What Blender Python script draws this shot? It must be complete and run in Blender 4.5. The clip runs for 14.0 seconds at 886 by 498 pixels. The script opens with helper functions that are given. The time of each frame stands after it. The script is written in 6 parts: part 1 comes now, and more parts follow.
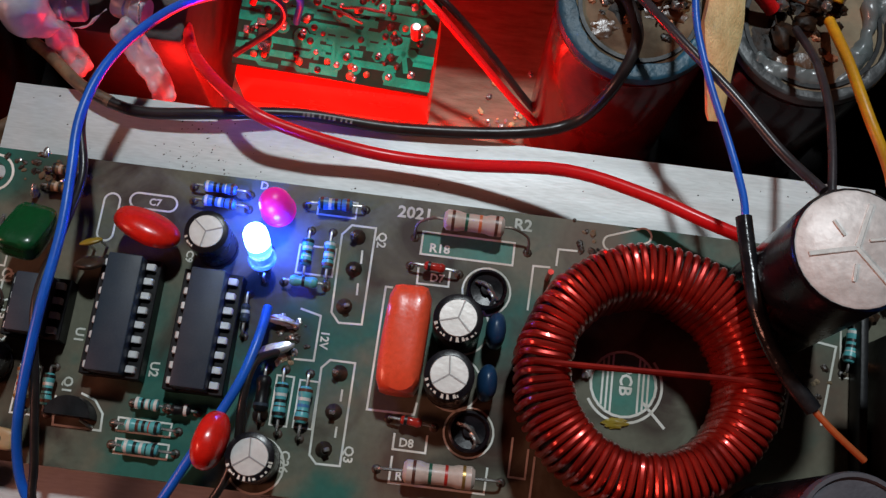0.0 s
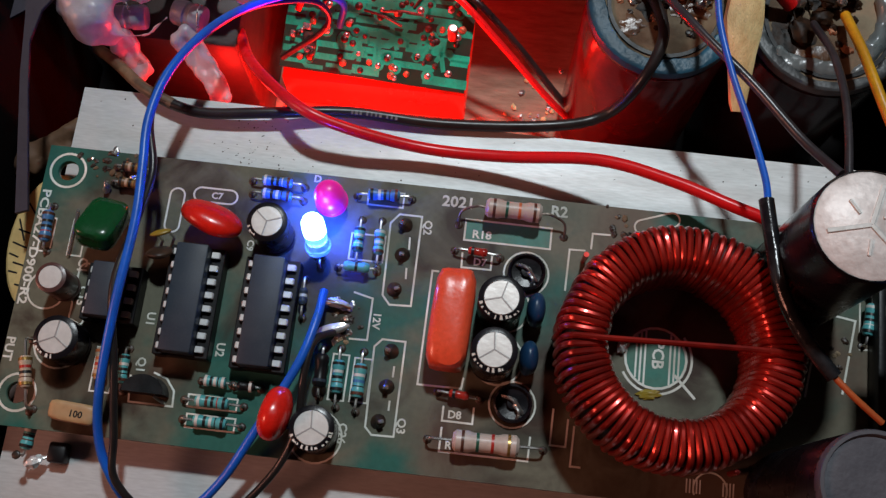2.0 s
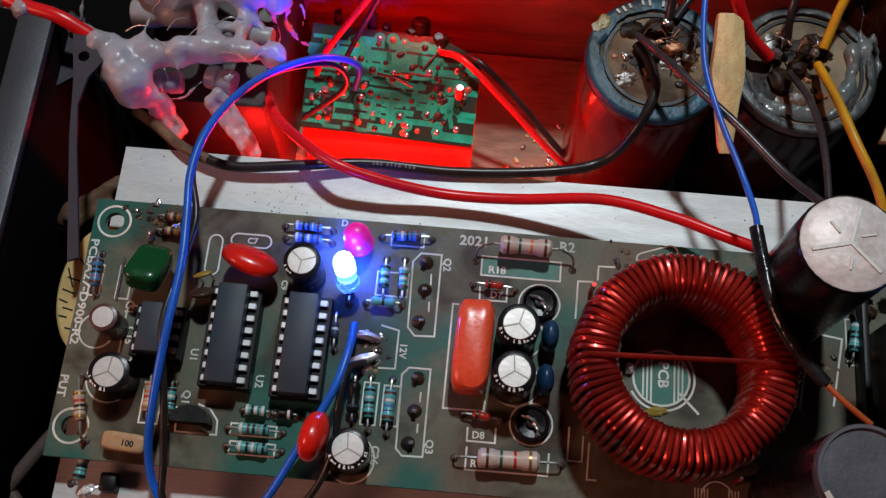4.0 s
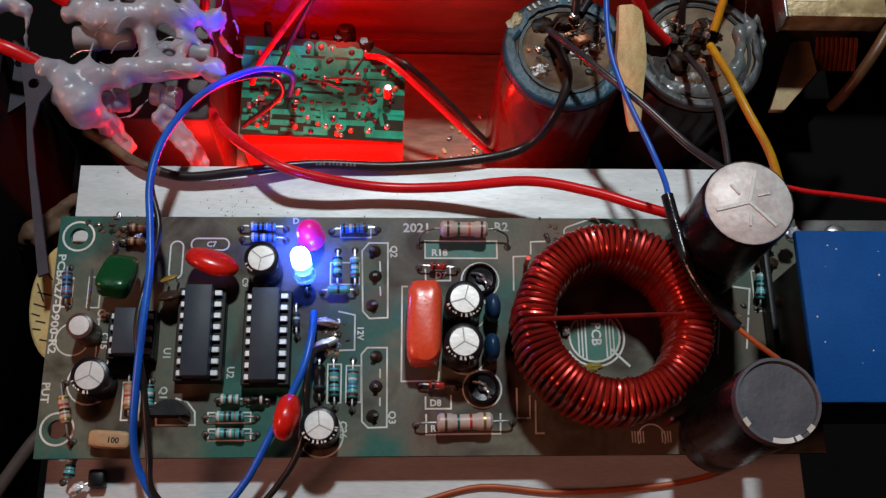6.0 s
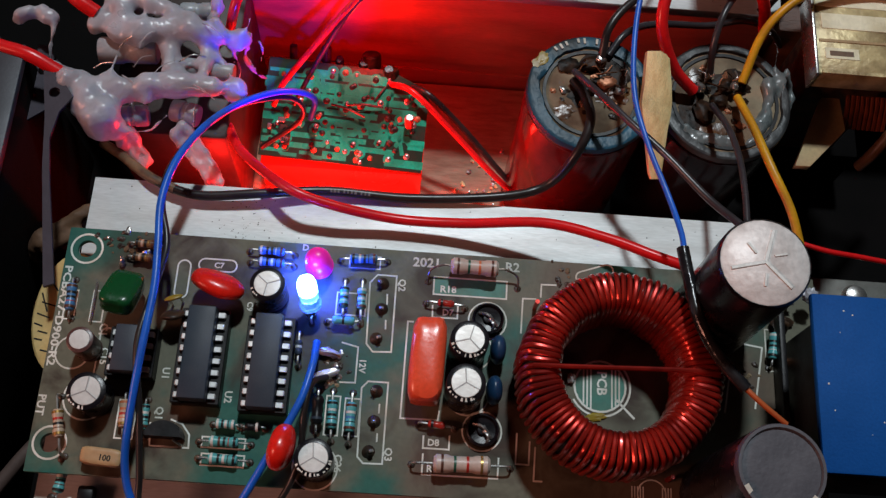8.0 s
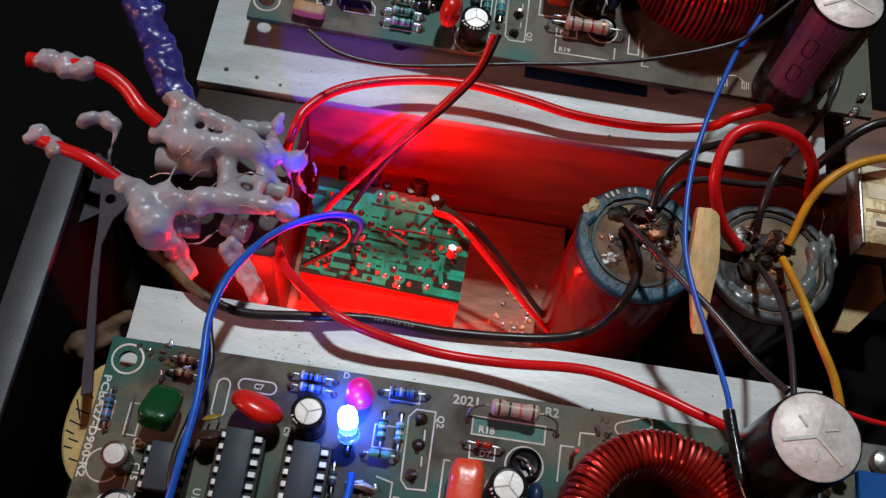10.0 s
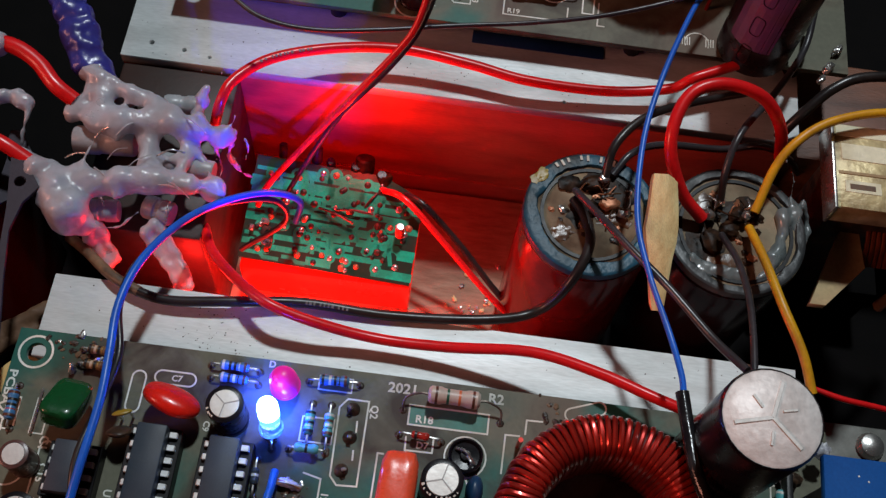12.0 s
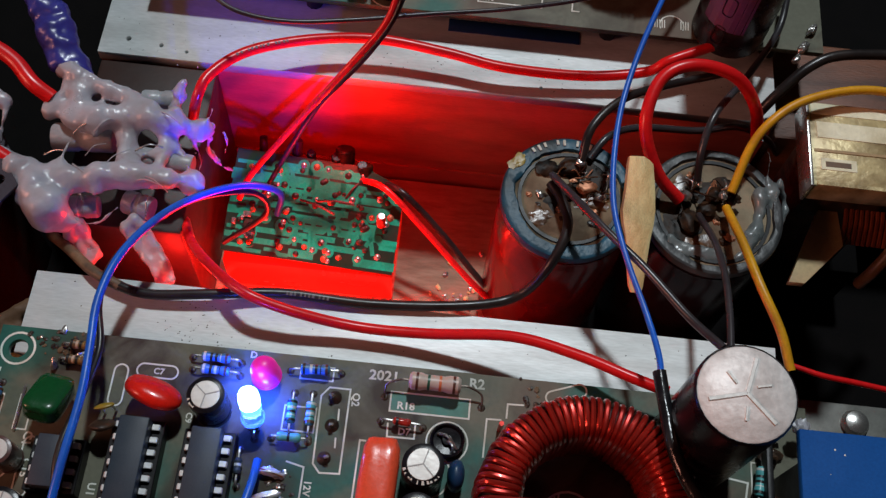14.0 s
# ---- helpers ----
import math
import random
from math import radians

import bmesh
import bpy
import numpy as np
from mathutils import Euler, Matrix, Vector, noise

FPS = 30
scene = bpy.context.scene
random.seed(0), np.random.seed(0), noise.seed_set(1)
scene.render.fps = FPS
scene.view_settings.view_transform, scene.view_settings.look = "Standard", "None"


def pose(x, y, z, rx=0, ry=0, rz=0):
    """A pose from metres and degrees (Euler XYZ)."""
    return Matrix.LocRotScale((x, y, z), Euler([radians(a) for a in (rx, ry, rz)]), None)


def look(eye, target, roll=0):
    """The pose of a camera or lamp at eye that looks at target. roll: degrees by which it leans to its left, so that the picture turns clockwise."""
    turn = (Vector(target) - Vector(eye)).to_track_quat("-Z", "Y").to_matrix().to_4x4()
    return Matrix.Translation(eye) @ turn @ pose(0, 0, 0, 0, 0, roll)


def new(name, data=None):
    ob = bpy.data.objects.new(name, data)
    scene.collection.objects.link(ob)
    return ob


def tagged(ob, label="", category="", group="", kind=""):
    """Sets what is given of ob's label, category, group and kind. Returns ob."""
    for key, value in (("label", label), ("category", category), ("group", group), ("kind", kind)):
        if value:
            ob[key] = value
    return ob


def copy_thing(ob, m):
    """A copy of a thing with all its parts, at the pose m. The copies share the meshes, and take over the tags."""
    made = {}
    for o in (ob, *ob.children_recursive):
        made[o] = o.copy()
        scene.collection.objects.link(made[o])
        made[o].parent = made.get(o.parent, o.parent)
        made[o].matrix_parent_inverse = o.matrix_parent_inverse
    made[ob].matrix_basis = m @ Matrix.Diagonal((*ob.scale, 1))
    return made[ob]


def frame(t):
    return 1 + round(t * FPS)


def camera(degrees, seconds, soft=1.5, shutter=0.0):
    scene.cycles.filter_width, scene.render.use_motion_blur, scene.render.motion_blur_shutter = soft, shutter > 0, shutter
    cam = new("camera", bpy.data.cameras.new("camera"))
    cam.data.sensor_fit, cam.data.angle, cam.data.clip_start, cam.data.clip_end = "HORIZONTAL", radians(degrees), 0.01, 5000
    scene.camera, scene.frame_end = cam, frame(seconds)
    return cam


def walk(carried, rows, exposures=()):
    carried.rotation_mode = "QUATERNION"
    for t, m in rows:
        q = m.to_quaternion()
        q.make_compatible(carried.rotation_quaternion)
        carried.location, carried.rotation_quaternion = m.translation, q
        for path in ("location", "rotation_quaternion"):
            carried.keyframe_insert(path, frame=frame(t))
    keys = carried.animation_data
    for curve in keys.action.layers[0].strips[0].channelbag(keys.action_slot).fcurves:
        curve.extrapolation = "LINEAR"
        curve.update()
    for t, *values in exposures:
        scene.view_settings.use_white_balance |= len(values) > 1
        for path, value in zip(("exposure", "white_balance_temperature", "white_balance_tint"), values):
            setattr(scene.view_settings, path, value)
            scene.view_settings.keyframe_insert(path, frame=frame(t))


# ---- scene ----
cam = camera(46.3, 14.0, soft=1.35)
CM = 0.01          # all plans below are in centimetres, z from the face of the circuit board
LIFT = 5.8         # the board's face above the chassis floor


def P(x, y, z):
    return Vector((x * CM, y * CM, (z + LIFT) * CM))


PATH = [
    (0, (1.751, -4.932, 17.609), (1.725, -4.393, 15.684), 4.6),
    (0.5, (1.888, -4.949, 17.587), (1.867, -4.412, 15.661), 4.8),
    (1, (1.755, -4.841, 17.424), (1.718, -4.299, 15.499), 3.6),
    (1.5, (1.794, -4.808, 17.631), (1.738, -4.272, 15.705), 2.0),
    (2, (1.431, -5.578, 18.833), (1.362, -5.045, 16.907), -0.7),
    (2.5, (1.252, -5.531, 18.615), (1.163, -4.972, 16.697), -2.5),
    (2.7, (1.441, -5.685, 18.703), (1.344, -5.115, 16.788), -3.0),
    (4.8, (0.612, -7.191, 20.809), (0.615, -6.480, 18.939), 3.2),
    (5, (0.610, -7.026, 20.676), (0.628, -6.325, 18.803), 3.8),
    (5.5, (0.394, -7.452, 21.825), (0.441, -6.800, 19.935), 4.6),
    (6, (0.362, -7.738, 22.110), (0.462, -7.072, 20.227), 8.2),
    (6.5, (0.143, -7.366, 21.981), (0.259, -6.697, 20.100), 10.5),
    (7, (0.421, -7.017, 21.310), (0.521, -6.334, 19.432), 10.2),
    (7.5, (0.227, -7.311, 21.628), (0.298, -6.642, 19.744), 8.5),
    (8, (0.627, -7.331, 21.927), (0.683, -6.625, 20.057), 8.3),
    (8.5, (0.095, -7.112, 22.643), (0.216, -6.267, 20.834), 13.8),
    (8.7, (-1.342, -7.018, 22.856), (-1.220, -6.136, 21.065), 15.3),
    (10.8, (0.116, -6.149, 20.985), (0.133, -5.269, 19.189), 9.8),
    (11, (0.335, -6.009, 20.698), (0.352, -5.128, 18.902), 9.7),
    (11.5, (0.737, -6.088, 20.664), (0.753, -5.214, 18.865), 9.0),
    (12, (1.252, -6.013, 20.536), (1.264, -5.145, 18.734), 8.2),
    (12.5, (1.651, -6.210, 20.690), (1.663, -5.352, 18.884), 7.2),
    (13, (1.764, -6.268, 20.676), (1.777, -5.410, 18.869), 6.9),
    (13.5, (1.853, -6.166, 20.558), (1.867, -5.310, 18.750), 6.8),
    (14, (1.724, -6.164, 20.588), (1.738, -5.305, 18.782), 6.9),
]
walk(cam, [(t, look(P(*eye), P(*target), roll)) for t, eye, target, roll in PATH])

# ---- light: one cool lamp high behind the amplifier, a warm fill for the dim room, the diodes' glow ----
world = bpy.data.worlds.new("room")
scene.world = world
world.use_nodes = True
bg = world.node_tree.nodes["Background"]
bg.inputs[0].default_value = (1.0, 0.44, 0.35, 1)
bg.inputs[1].default_value = 0.013


def lamp(name, kind, m, energy, colour, size):
    data = bpy.data.lights.new(name, kind)
    data.energy, data.color = energy, colour
    if kind == "AREA":
        data.shape, data.size = "DISK", size
    else:
        data.shadow_soft_size = size
    ob = new(name, data)
    ob.matrix_world = m
    return ob


lamp("room_lamp", "AREA", look(P(10, 97, 176), P(1, 2, 0)), 22.5, (0.86, 0.95, 1.0), 0.14)
# set high above the hidden diode to redden the top of the wall
lamp("red_pit_glow", "POINT", pose(*P(-1.0, 7.45, -1.1)), 0.032, (1.0, 0.010, 0.006), 0.003)
lamp("red_pit_glow", "POINT", pose(*P(-2.0, 3.6, -3.8)), 0.095, (1.0, 0.010, 0.006), 0.003)
# added red fill beside the glue drips, no diode stands here
lamp("red_pit_glow", "POINT", pose(*P(-4.35, 2.78, -2.3)), 0.024, (1.0, 0.012, 0.008), 0.003)
# added fill for the warm tone in the shadows, no bulb known there
lamp("warm_fill", "AREA", look(P(-105, -35, 64), P(0, 0, 0)), 6.0, (1.0, 0.385, 0.27), 0.45)
lamp("blue_diode_glow", "POINT", pose(*P(-1.32, -0.30, 0.42)), 0.012, (0.01, 0.06, 1.0), 0.0012)
lamp("blue_diode_glow", "POINT", pose(*P(-1.95, 0.16, 0.5)), 0.010, (0.01, 0.06, 1.0), 0.0012)
beam = lamp("blue_diode_beam", "SPOT", look(P(-1.72, 0.55, 1.62), P(-3.4, 8.0, -1.3)), 0.52, (0.01, 0.03, 1.0), 0.002)
beam.data.spot_size, beam.data.spot_blend = radians(40), 1.0



# ---- materials ----
def mat(name, base, rough=0.5, metal=0.0, other=None, scale=3.0, amount=0.5, grain=12.0, bump=0.1, spec=0.5,
        emit=None, power=0.0, clear=0.0, alpha=1.0, stretch=(1, 1, 1), vary=0.0, coat=0.0, scatter=0.0):
    m = bpy.data.materials.new(name)
    m.use_nodes = True
    nt = m.node_tree
    b = nt.nodes["Principled BSDF"]
    link = nt.links.new
    geo = nt.nodes.new("ShaderNodeTexCoord")
    mp = nt.nodes.new("ShaderNodeMapping")
    mp.inputs["Scale"].default_value = stretch
    link(geo.outputs["Object"], mp.inputs[0])
    n1, n2 = nt.nodes.new("ShaderNodeTexNoise"), nt.nodes.new("ShaderNodeTexNoise")
    for n, s, d in ((n1, scale, 5), (n2, grain, 3)):
        n.inputs["Scale"].default_value = s * 100
        n.inputs["Detail"].default_value = d
        link(mp.outputs[0], n.inputs["Vector"])
    ramp = nt.nodes.new("ShaderNodeValToRGB")
    ramp.color_ramp.elements[0].position, ramp.color_ramp.elements[1].position = 0.38, 0.64
    link(n1.outputs[0], ramp.inputs[0])
    other = other or tuple(c * 0.7 for c in base)
    mix = nt.nodes.new("ShaderNodeMix")
    mix.data_type = "RGBA"
    mix.inputs[6].default_value, mix.inputs[7].default_value = (*base, 1), (*other, 1)
    mul = nt.nodes.new("ShaderNodeMath")
    mul.operation = "MULTIPLY"
    mul.inputs[1].default_value = amount
    link(ramp.outputs[0], mul.inputs[0])
    link(mul.outputs[0], mix.inputs[0])
    out = mix.outputs[2]
    # fine grain and a change from piece to piece
    hsv = nt.nodes.new("ShaderNodeHueSaturation")
    mr = nt.nodes.new("ShaderNodeMapRange")
    mr.inputs[3].default_value, mr.inputs[4].default_value = 0.8, 1.2
    link(n2.outputs[0], mr.inputs[0])
    val = mr.outputs[0]
    if vary:
        info = nt.nodes.new("ShaderNodeObjectInfo")
        mv = nt.nodes.new("ShaderNodeMapRange")
        mv.inputs[3].default_value, mv.inputs[4].default_value = 1 - vary, 1 + vary
        link(info.outputs["Random"], mv.inputs[0])
        mm = nt.nodes.new("ShaderNodeMath")
        mm.operation = "MULTIPLY"
        link(val, mm.inputs[0]), link(mv.outputs[0], mm.inputs[1])
        val = mm.outputs[0]
    link(val, hsv.inputs["Value"])
    link(out, hsv.inputs["Color"])
    link(hsv.outputs[0], b.inputs["Base Color"])
    b.inputs["Metallic"].default_value = metal
    rr = nt.nodes.new("ShaderNodeMapRange")
    rr.inputs[3].default_value, rr.inputs[4].default_value = max(0.03, rough - 0.12), min(1, rough + 0.12)
    link(n1.outputs[0], rr.inputs[0])
    link(rr.outputs[0], b.inputs["Roughness"])
    b.inputs["Specular IOR Level"].default_value = spec
    b.inputs["Coat Weight"].default_value = coat
    if bump:
        bp = nt.nodes.new("ShaderNodeBump")
        bp.inputs["Strength"].default_value = bump
        bp.inputs["Distance"].default_value = 0.0003
        link(n2.outputs[0], bp.inputs["Height"])
        link(bp.outputs[0], b.inputs["Normal"])
    if emit:
        b.inputs["Emission Color"].default_value = (*emit, 1)
        b.inputs["Emission Strength"].default_value = power
    if clear:
        b.inputs["Transmission Weight"].default_value = clear
    if scatter:
        b.inputs["Subsurface Weight"].default_value = scatter
        b.inputs["Subsurface Radius"].default_value = (0.004, 0.004, 0.004)
        b.inputs["Subsurface Scale"].default_value = 1.0
    return m


def board_material():
    """Old lacquered glass-fibre board: teal lacquer, browned by heat and flux, with dark sooty stains."""
    m = mat("board_lacquer", (0.024, 0.118, 0.092), 0.46, 0, (0.140, 0.131, 0.092), 0.36, 0.92, 9, 0.05, spec=0.2)
    nt = m.node_tree
    ramp = next(n for n in nt.nodes if n.type == "VALTORGB")
    ramp.color_ramp.elements[0].position, ramp.color_ramp.elements[1].position = 0.40, 0.50
    b = nt.nodes["Principled BSDF"]
    src = b.inputs["Base Color"].links[0].from_socket
    tc = nt.nodes.new("ShaderNodeTexCoord")
    n = nt.nodes.new("ShaderNodeTexNoise")
    n.inputs["Scale"].default_value, n.inputs["Detail"].default_value = 75, 8
    n.inputs["Distortion"].default_value = 0.6
    nt.links.new(tc.outputs["Object"], n.inputs["Vector"])
    r = nt.nodes.new("ShaderNodeValToRGB")
    r.color_ramp.elements[0].position, r.color_ramp.elements[1].position = 0.51, 0.68
    nt.links.new(n.outputs[0], r.inputs[0])
    mix = nt.nodes.new("ShaderNodeMix")
    mix.data_type = "RGBA"
    mix.inputs[7].default_value = (0.042, 0.026, 0.018, 1)
    nt.links.new(r.outputs[0], mix.inputs[0])
    nt.links.new(src, mix.inputs[6])
    out = mix.outputs[2]
    # sooty spots where parts ran hot, and reddish brown ones besides: centre, radius and strength of each
    for x, y, rad, much in ((-5.50, 0.36, 1.00, 0.95), (-0.95, -1.92, 0.80, 0.95), (-5.55, -2.75, 1.10, 0.75), (2.35, -3.15, 0.75, 0.8), (2.30, -0.70, 0.70, 0.8),
                            (0.0, -1.20, 0.65, 0.6), (8.05, -1.80, 1.50, 0.7), (4.2, 0.55, 0.85, 0.6), (-3.9, -3.5, 0.8, 0.5), (1.2, -4.0, 0.9, 0.5), (6.0, -4.1, 1.3, 0.7)):
        d = nt.nodes.new("ShaderNodeVectorMath")
        d.operation = "DISTANCE"
        d.inputs[1].default_value = ((x - 1) * CM, (y + 1.9) * CM, 0.0075)
        nt.links.new(tc.outputs["Object"], d.inputs[0])
        near = nt.nodes.new("ShaderNodeMapRange")
        near.inputs[1].default_value, near.inputs[2].default_value = rad * 0.25 * CM, rad * CM
        near.inputs[3].default_value, near.inputs[4].default_value = much, 0.0
        nt.links.new(d.outputs["Value"], near.inputs[0])
        patch = nt.nodes.new("ShaderNodeMapRange")
        patch.inputs[1].default_value, patch.inputs[2].default_value = 0.36, 0.56
        patch.inputs[3].default_value = 0.65
        nt.links.new(n.outputs[0], patch.inputs[0])
        both = nt.nodes.new("ShaderNodeMath")
        both.operation = "MULTIPLY"
        nt.links.new(near.outputs[0], both.inputs[0]), nt.links.new(patch.outputs[0], both.inputs[1])
        spot_mix = nt.nodes.new("ShaderNodeMix")
        spot_mix.data_type = "RGBA"
        spot_mix.inputs[7].default_value = (0.040, 0.024, 0.013, 1) if much > 0.72 else (0.105, 0.045, 0.030, 1)
        nt.links.new(both.outputs[0], spot_mix.inputs[0]), nt.links.new(out, spot_mix.inputs[6])
        out = spot_mix.outputs[2]
    nt.links.new(out, b.inputs["Base Color"])
    return m


M_BOARD = board_material()
M_SILK = mat("silkscreen_ink", (0.80, 0.82, 0.76), 0.7, 0, (0.48, 0.46, 0.38), 1.5, 0.8)
M_ALU = mat("brushed_aluminium", (0.56, 0.59, 0.59), 0.45, 0.25, (0.45, 0.47, 0.46), 0.9, 0.7, 12, 0.06, stretch=(0.35, 2, 2))
M_ALUDULL = mat("scratched_dull_aluminium", (0.46, 0.485, 0.485), 0.5, 0.2, (0.34, 0.355, 0.35), 0.7, 0.8, 9, 0.15, stretch=(0.5, 2, 2))
M_DULLCOPPER = mat("dull_copper_wire", (0.24, 0.050, 0.016), 0.4, 0.3, (0.10, 0.02, 0.008), 3, 0.7)
M_PIN = mat("bright_pin", (0.80, 0.80, 0.79), 0.35, 0.4, (0.6, 0.6, 0.58), 6, 0.5)
M_TIN = mat("tinned_metal", (0.72, 0.71, 0.68), 0.28, 0.9, (0.4, 0.39, 0.37), 4, 0.6)
M_CAN = mat("capacitor_can_metal", (0.86, 0.82, 0.79), 0.56, 0.2, (0.60, 0.55, 0.52), 2.2, 0.95, 9, 0.35)
M_CANDARK = mat("grey_coated_can", (0.095, 0.095, 0.110), 0.5, 0.15, (0.055, 0.055, 0.068), 1.5, 0.8, 10, 0.2)
M_WHITECAN = mat("white_can_top", (0.74, 0.73, 0.70), 0.4, 0.3, (0.55, 0.54, 0.50), 3, 0.6)
M_GROOVE = mat("groove_shade", (0.36, 0.34, 0.33), 0.5, 0.4)
M_BLACK = mat("black_plastic", (0.007, 0.007, 0.008), 0.42, 0, (0.016, 0.016, 0.018), 4, 0.5, spec=0.25)
M_CHIP = mat("chip_epoxy", (0.030, 0.042, 0.060), 0.5, 0, (0.045, 0.055, 0.07), 3, 0.5, 30, 0.04, spec=0.3)
M_SLEEVE = mat("black_sleeve", (0.007, 0.006, 0.008), 0.28, 0, (0.014, 0.012, 0.016), 2, 0.5, spec=0.3)
M_PURPLE = mat("violet_sleeve", (0.10, 0.06, 0.16), 0.35, 0, (0.06, 0.04, 0.10), 2, 0.5)
M_RED = mat("red_insulation", (0.78, 0.012, 0.014), 0.30, 0, (0.60, 0.008, 0.012), 1.2, 0.5, 8, 0.05)
M_BLUE = mat("blue_insulation", (0.012, 0.135, 0.68), 0.35, 0, (0.010, 0.085, 0.46), 1.5, 0.6)
M_WIREBLACK = mat("black_insulation", (0.014, 0.012, 0.012), 0.32, 0, (0.035, 0.028, 0.025), 1.6, 0.7)
M_WIREGREY = mat("greyed_black_insulation", (0.045, 0.040, 0.045), 0.30, 0, (0.018, 0.016, 0.018), 1.6, 0.7)
M_YELLOW = mat("yellow_insulation", (0.72, 0.36, 0.012), 0.40, 0, (0.50, 0.22, 0.010), 1.6, 0.7)
M_ORANGE = mat("orange_insulation", (0.45, 0.10, 0.025), 0.45, 0, (0.30, 0.06, 0.02), 1.5, 0.5)
M_COPPER = mat("bare_copper", (0.45, 0.18, 0.09), 0.5, 0.45, (0.22, 0.08, 0.04), 3, 0.6)
M_ENAMEL = mat("red_enamelled_copper", (0.52, 0.030, 0.019), 0.30, 0.55, (0.17, 0.009, 0.007), 1.1, 0.9, 10, 0.06, coat=0.30)
M_CORE = mat("dark_core", (0.008, 0.007, 0.008), 0.6)
M_REDCAP = mat("red_epoxy", (0.80, 0.020, 0.010), 0.26, 0, (0.66, 0.014, 0.010), 2, 0.5, coat=0.4)
M_FILM = mat("orange_red_film", (0.86, 0.095, 0.038), 0.30, 0, (0.78, 0.075, 0.03), 1.5, 0.5, coat=0.2)
M_GREENCAP = mat("green_film", (0.005, 0.072, 0.020), 0.26, 0, (0.005, 0.06, 0.018), 2, 0.5, coat=0.3)
M_BLUECAP = mat("blue_ceramic", (0.012, 0.05, 0.12), 0.35, 0, (0.01, 0.03, 0.08), 3, 0.5)
M_TANCAP = mat("tan_ceramic", (0.46, 0.29, 0.14), 0.5, 0, (0.33, 0.19, 0.09), 3, 0.6)
M_YELCAP = mat("amber_ceramic", (0.30, 0.22, 0.02), 0.4, 0, (0.2, 0.12, 0.02), 3, 0.6)
M_RBLUE = mat("blue_resistor_lacquer", (0.06, 0.20, 0.42), 0.35, 0, (0.05, 0.15, 0.33), 3, 0.5)
M_RTEAL = mat("teal_resistor_lacquer", (0.10, 0.42, 0.43), 0.35, 0, (0.07, 0.30, 0.32), 3, 0.5)
M_RTAN = mat("tan_resistor_lacquer", (0.52, 0.38, 0.27), 0.42, 0, (0.40, 0.28, 0.19), 3, 0.5)
M_RPALE = mat("pale_resistor_lacquer", (0.56, 0.46, 0.40), 0.40, 0, (0.46, 0.36, 0.30), 2, 0.5)
M_GLASSRED = mat("red_glass_diode", (0.40, 0.03, 0.02), 0.15, 0, (0.25, 0.02, 0.015), 3, 0.5, coat=0.5)
M_B_BROWN = mat("brown_band", (0.10, 0.035, 0.02), 0.4)
M_B_BLACK = mat("black_band", (0.012, 0.012, 0.012), 0.4)
M_B_RED = mat("red_band", (0.45, 0.03, 0.02), 0.4)
M_B_GREEN = mat("green_band", (0.02, 0.10, 0.06), 0.4)
M_B_ORANGE = mat("orange_band", (0.60, 0.16, 0.06), 0.4)
M_B_GOLD = mat("gold_band", (0.40, 0.24, 0.07), 0.35, 0.6)
M_B_WHITE = mat("white_band", (0.66, 0.66, 0.62), 0.45)
M_SOOT = mat("flux_residue", (0.016, 0.011, 0.008), 0.45, 0, (0.075, 0.038, 0.020), 4, 0.8, 10, 0.4)
M_LEDBLUE = mat("lit_blue_diode", (0.2, 0.4, 0.9), 0.2, emit=(0.20, 0.42, 1.0), power=30)
M_LEDRING = mat("blue_lens_edge", (0.1, 0.3, 0.9), 0.12, emit=(0.12, 0.40, 1.0), power=2.2, coat=0.5)
M_LEDTUBE = mat("blue_diode_body", (0.25, 0.45, 0.95), 0.10, 0, (0.5, 0.7, 1.0), 9, 0.8, emit=(0.02, 0.16, 1.0), power=0.35, coat=0.6, clear=0.55)
# slight emission on an unlit diode evens out its shading
M_LEDPINK = mat("magenta_diode", (0.80, 0.020, 0.36), 0.35, 0, (0.70, 0.016, 0.33), 2, 0.5, emit=(0.9, 0.02, 0.46), power=0.26, coat=0.15)
M_GLUE = mat("hot_glue", (0.70, 0.70, 0.78), 0.32, 0, (0.52, 0.50, 0.54), 1.2, 0.8, 3.2, 0.8, clear=0.42, coat=0.2, scatter=0.40)
M_GREYGLUE = mat("dirty_grey_glue", (0.26, 0.30, 0.30), 0.30, 0, (0.14, 0.15, 0.15), 1.2, 0.8, 4, 0.6, clear=0.35, coat=0.3, scatter=0.2)
M_GREYBODY = mat("grey_terminal_plastic", (0.40, 0.41, 0.43), 0.35, 0, (0.24, 0.24, 0.26), 1.4, 0.6)
M_STEEL = mat("dark_grey_steel", (0.05, 0.056, 0.066), 0.5, 0.2, (0.03, 0.034, 0.042), 1.0, 0.6, 16, 0.15)
M_BLUEBOX = mat("matt_blue_plastic", (0.004, 0.085, 0.34), 0.65, 0, (0.003, 0.07, 0.28), 1.0, 0.5, 18, 0.15, spec=0.15)
M_FOIL = mat("yellowed_foil_tape", (0.58, 0.48, 0.24), 0.42, 0.2, (0.15, 0.085, 0.028), 1.3, 0.9, 4, 0.8)
M_CREAMTAPE = mat("cream_tape", (0.88, 0.85, 0.62), 0.35, 0, (0.50, 0.42, 0.22), 1.3, 0.6, 6, 0.5, coat=0.3)
M_BROWNTAPE = mat("brown_varnished_tape", (0.20, 0.10, 0.04), 0.4, 0, (0.06, 0.03, 0.015), 1.0, 0.8)
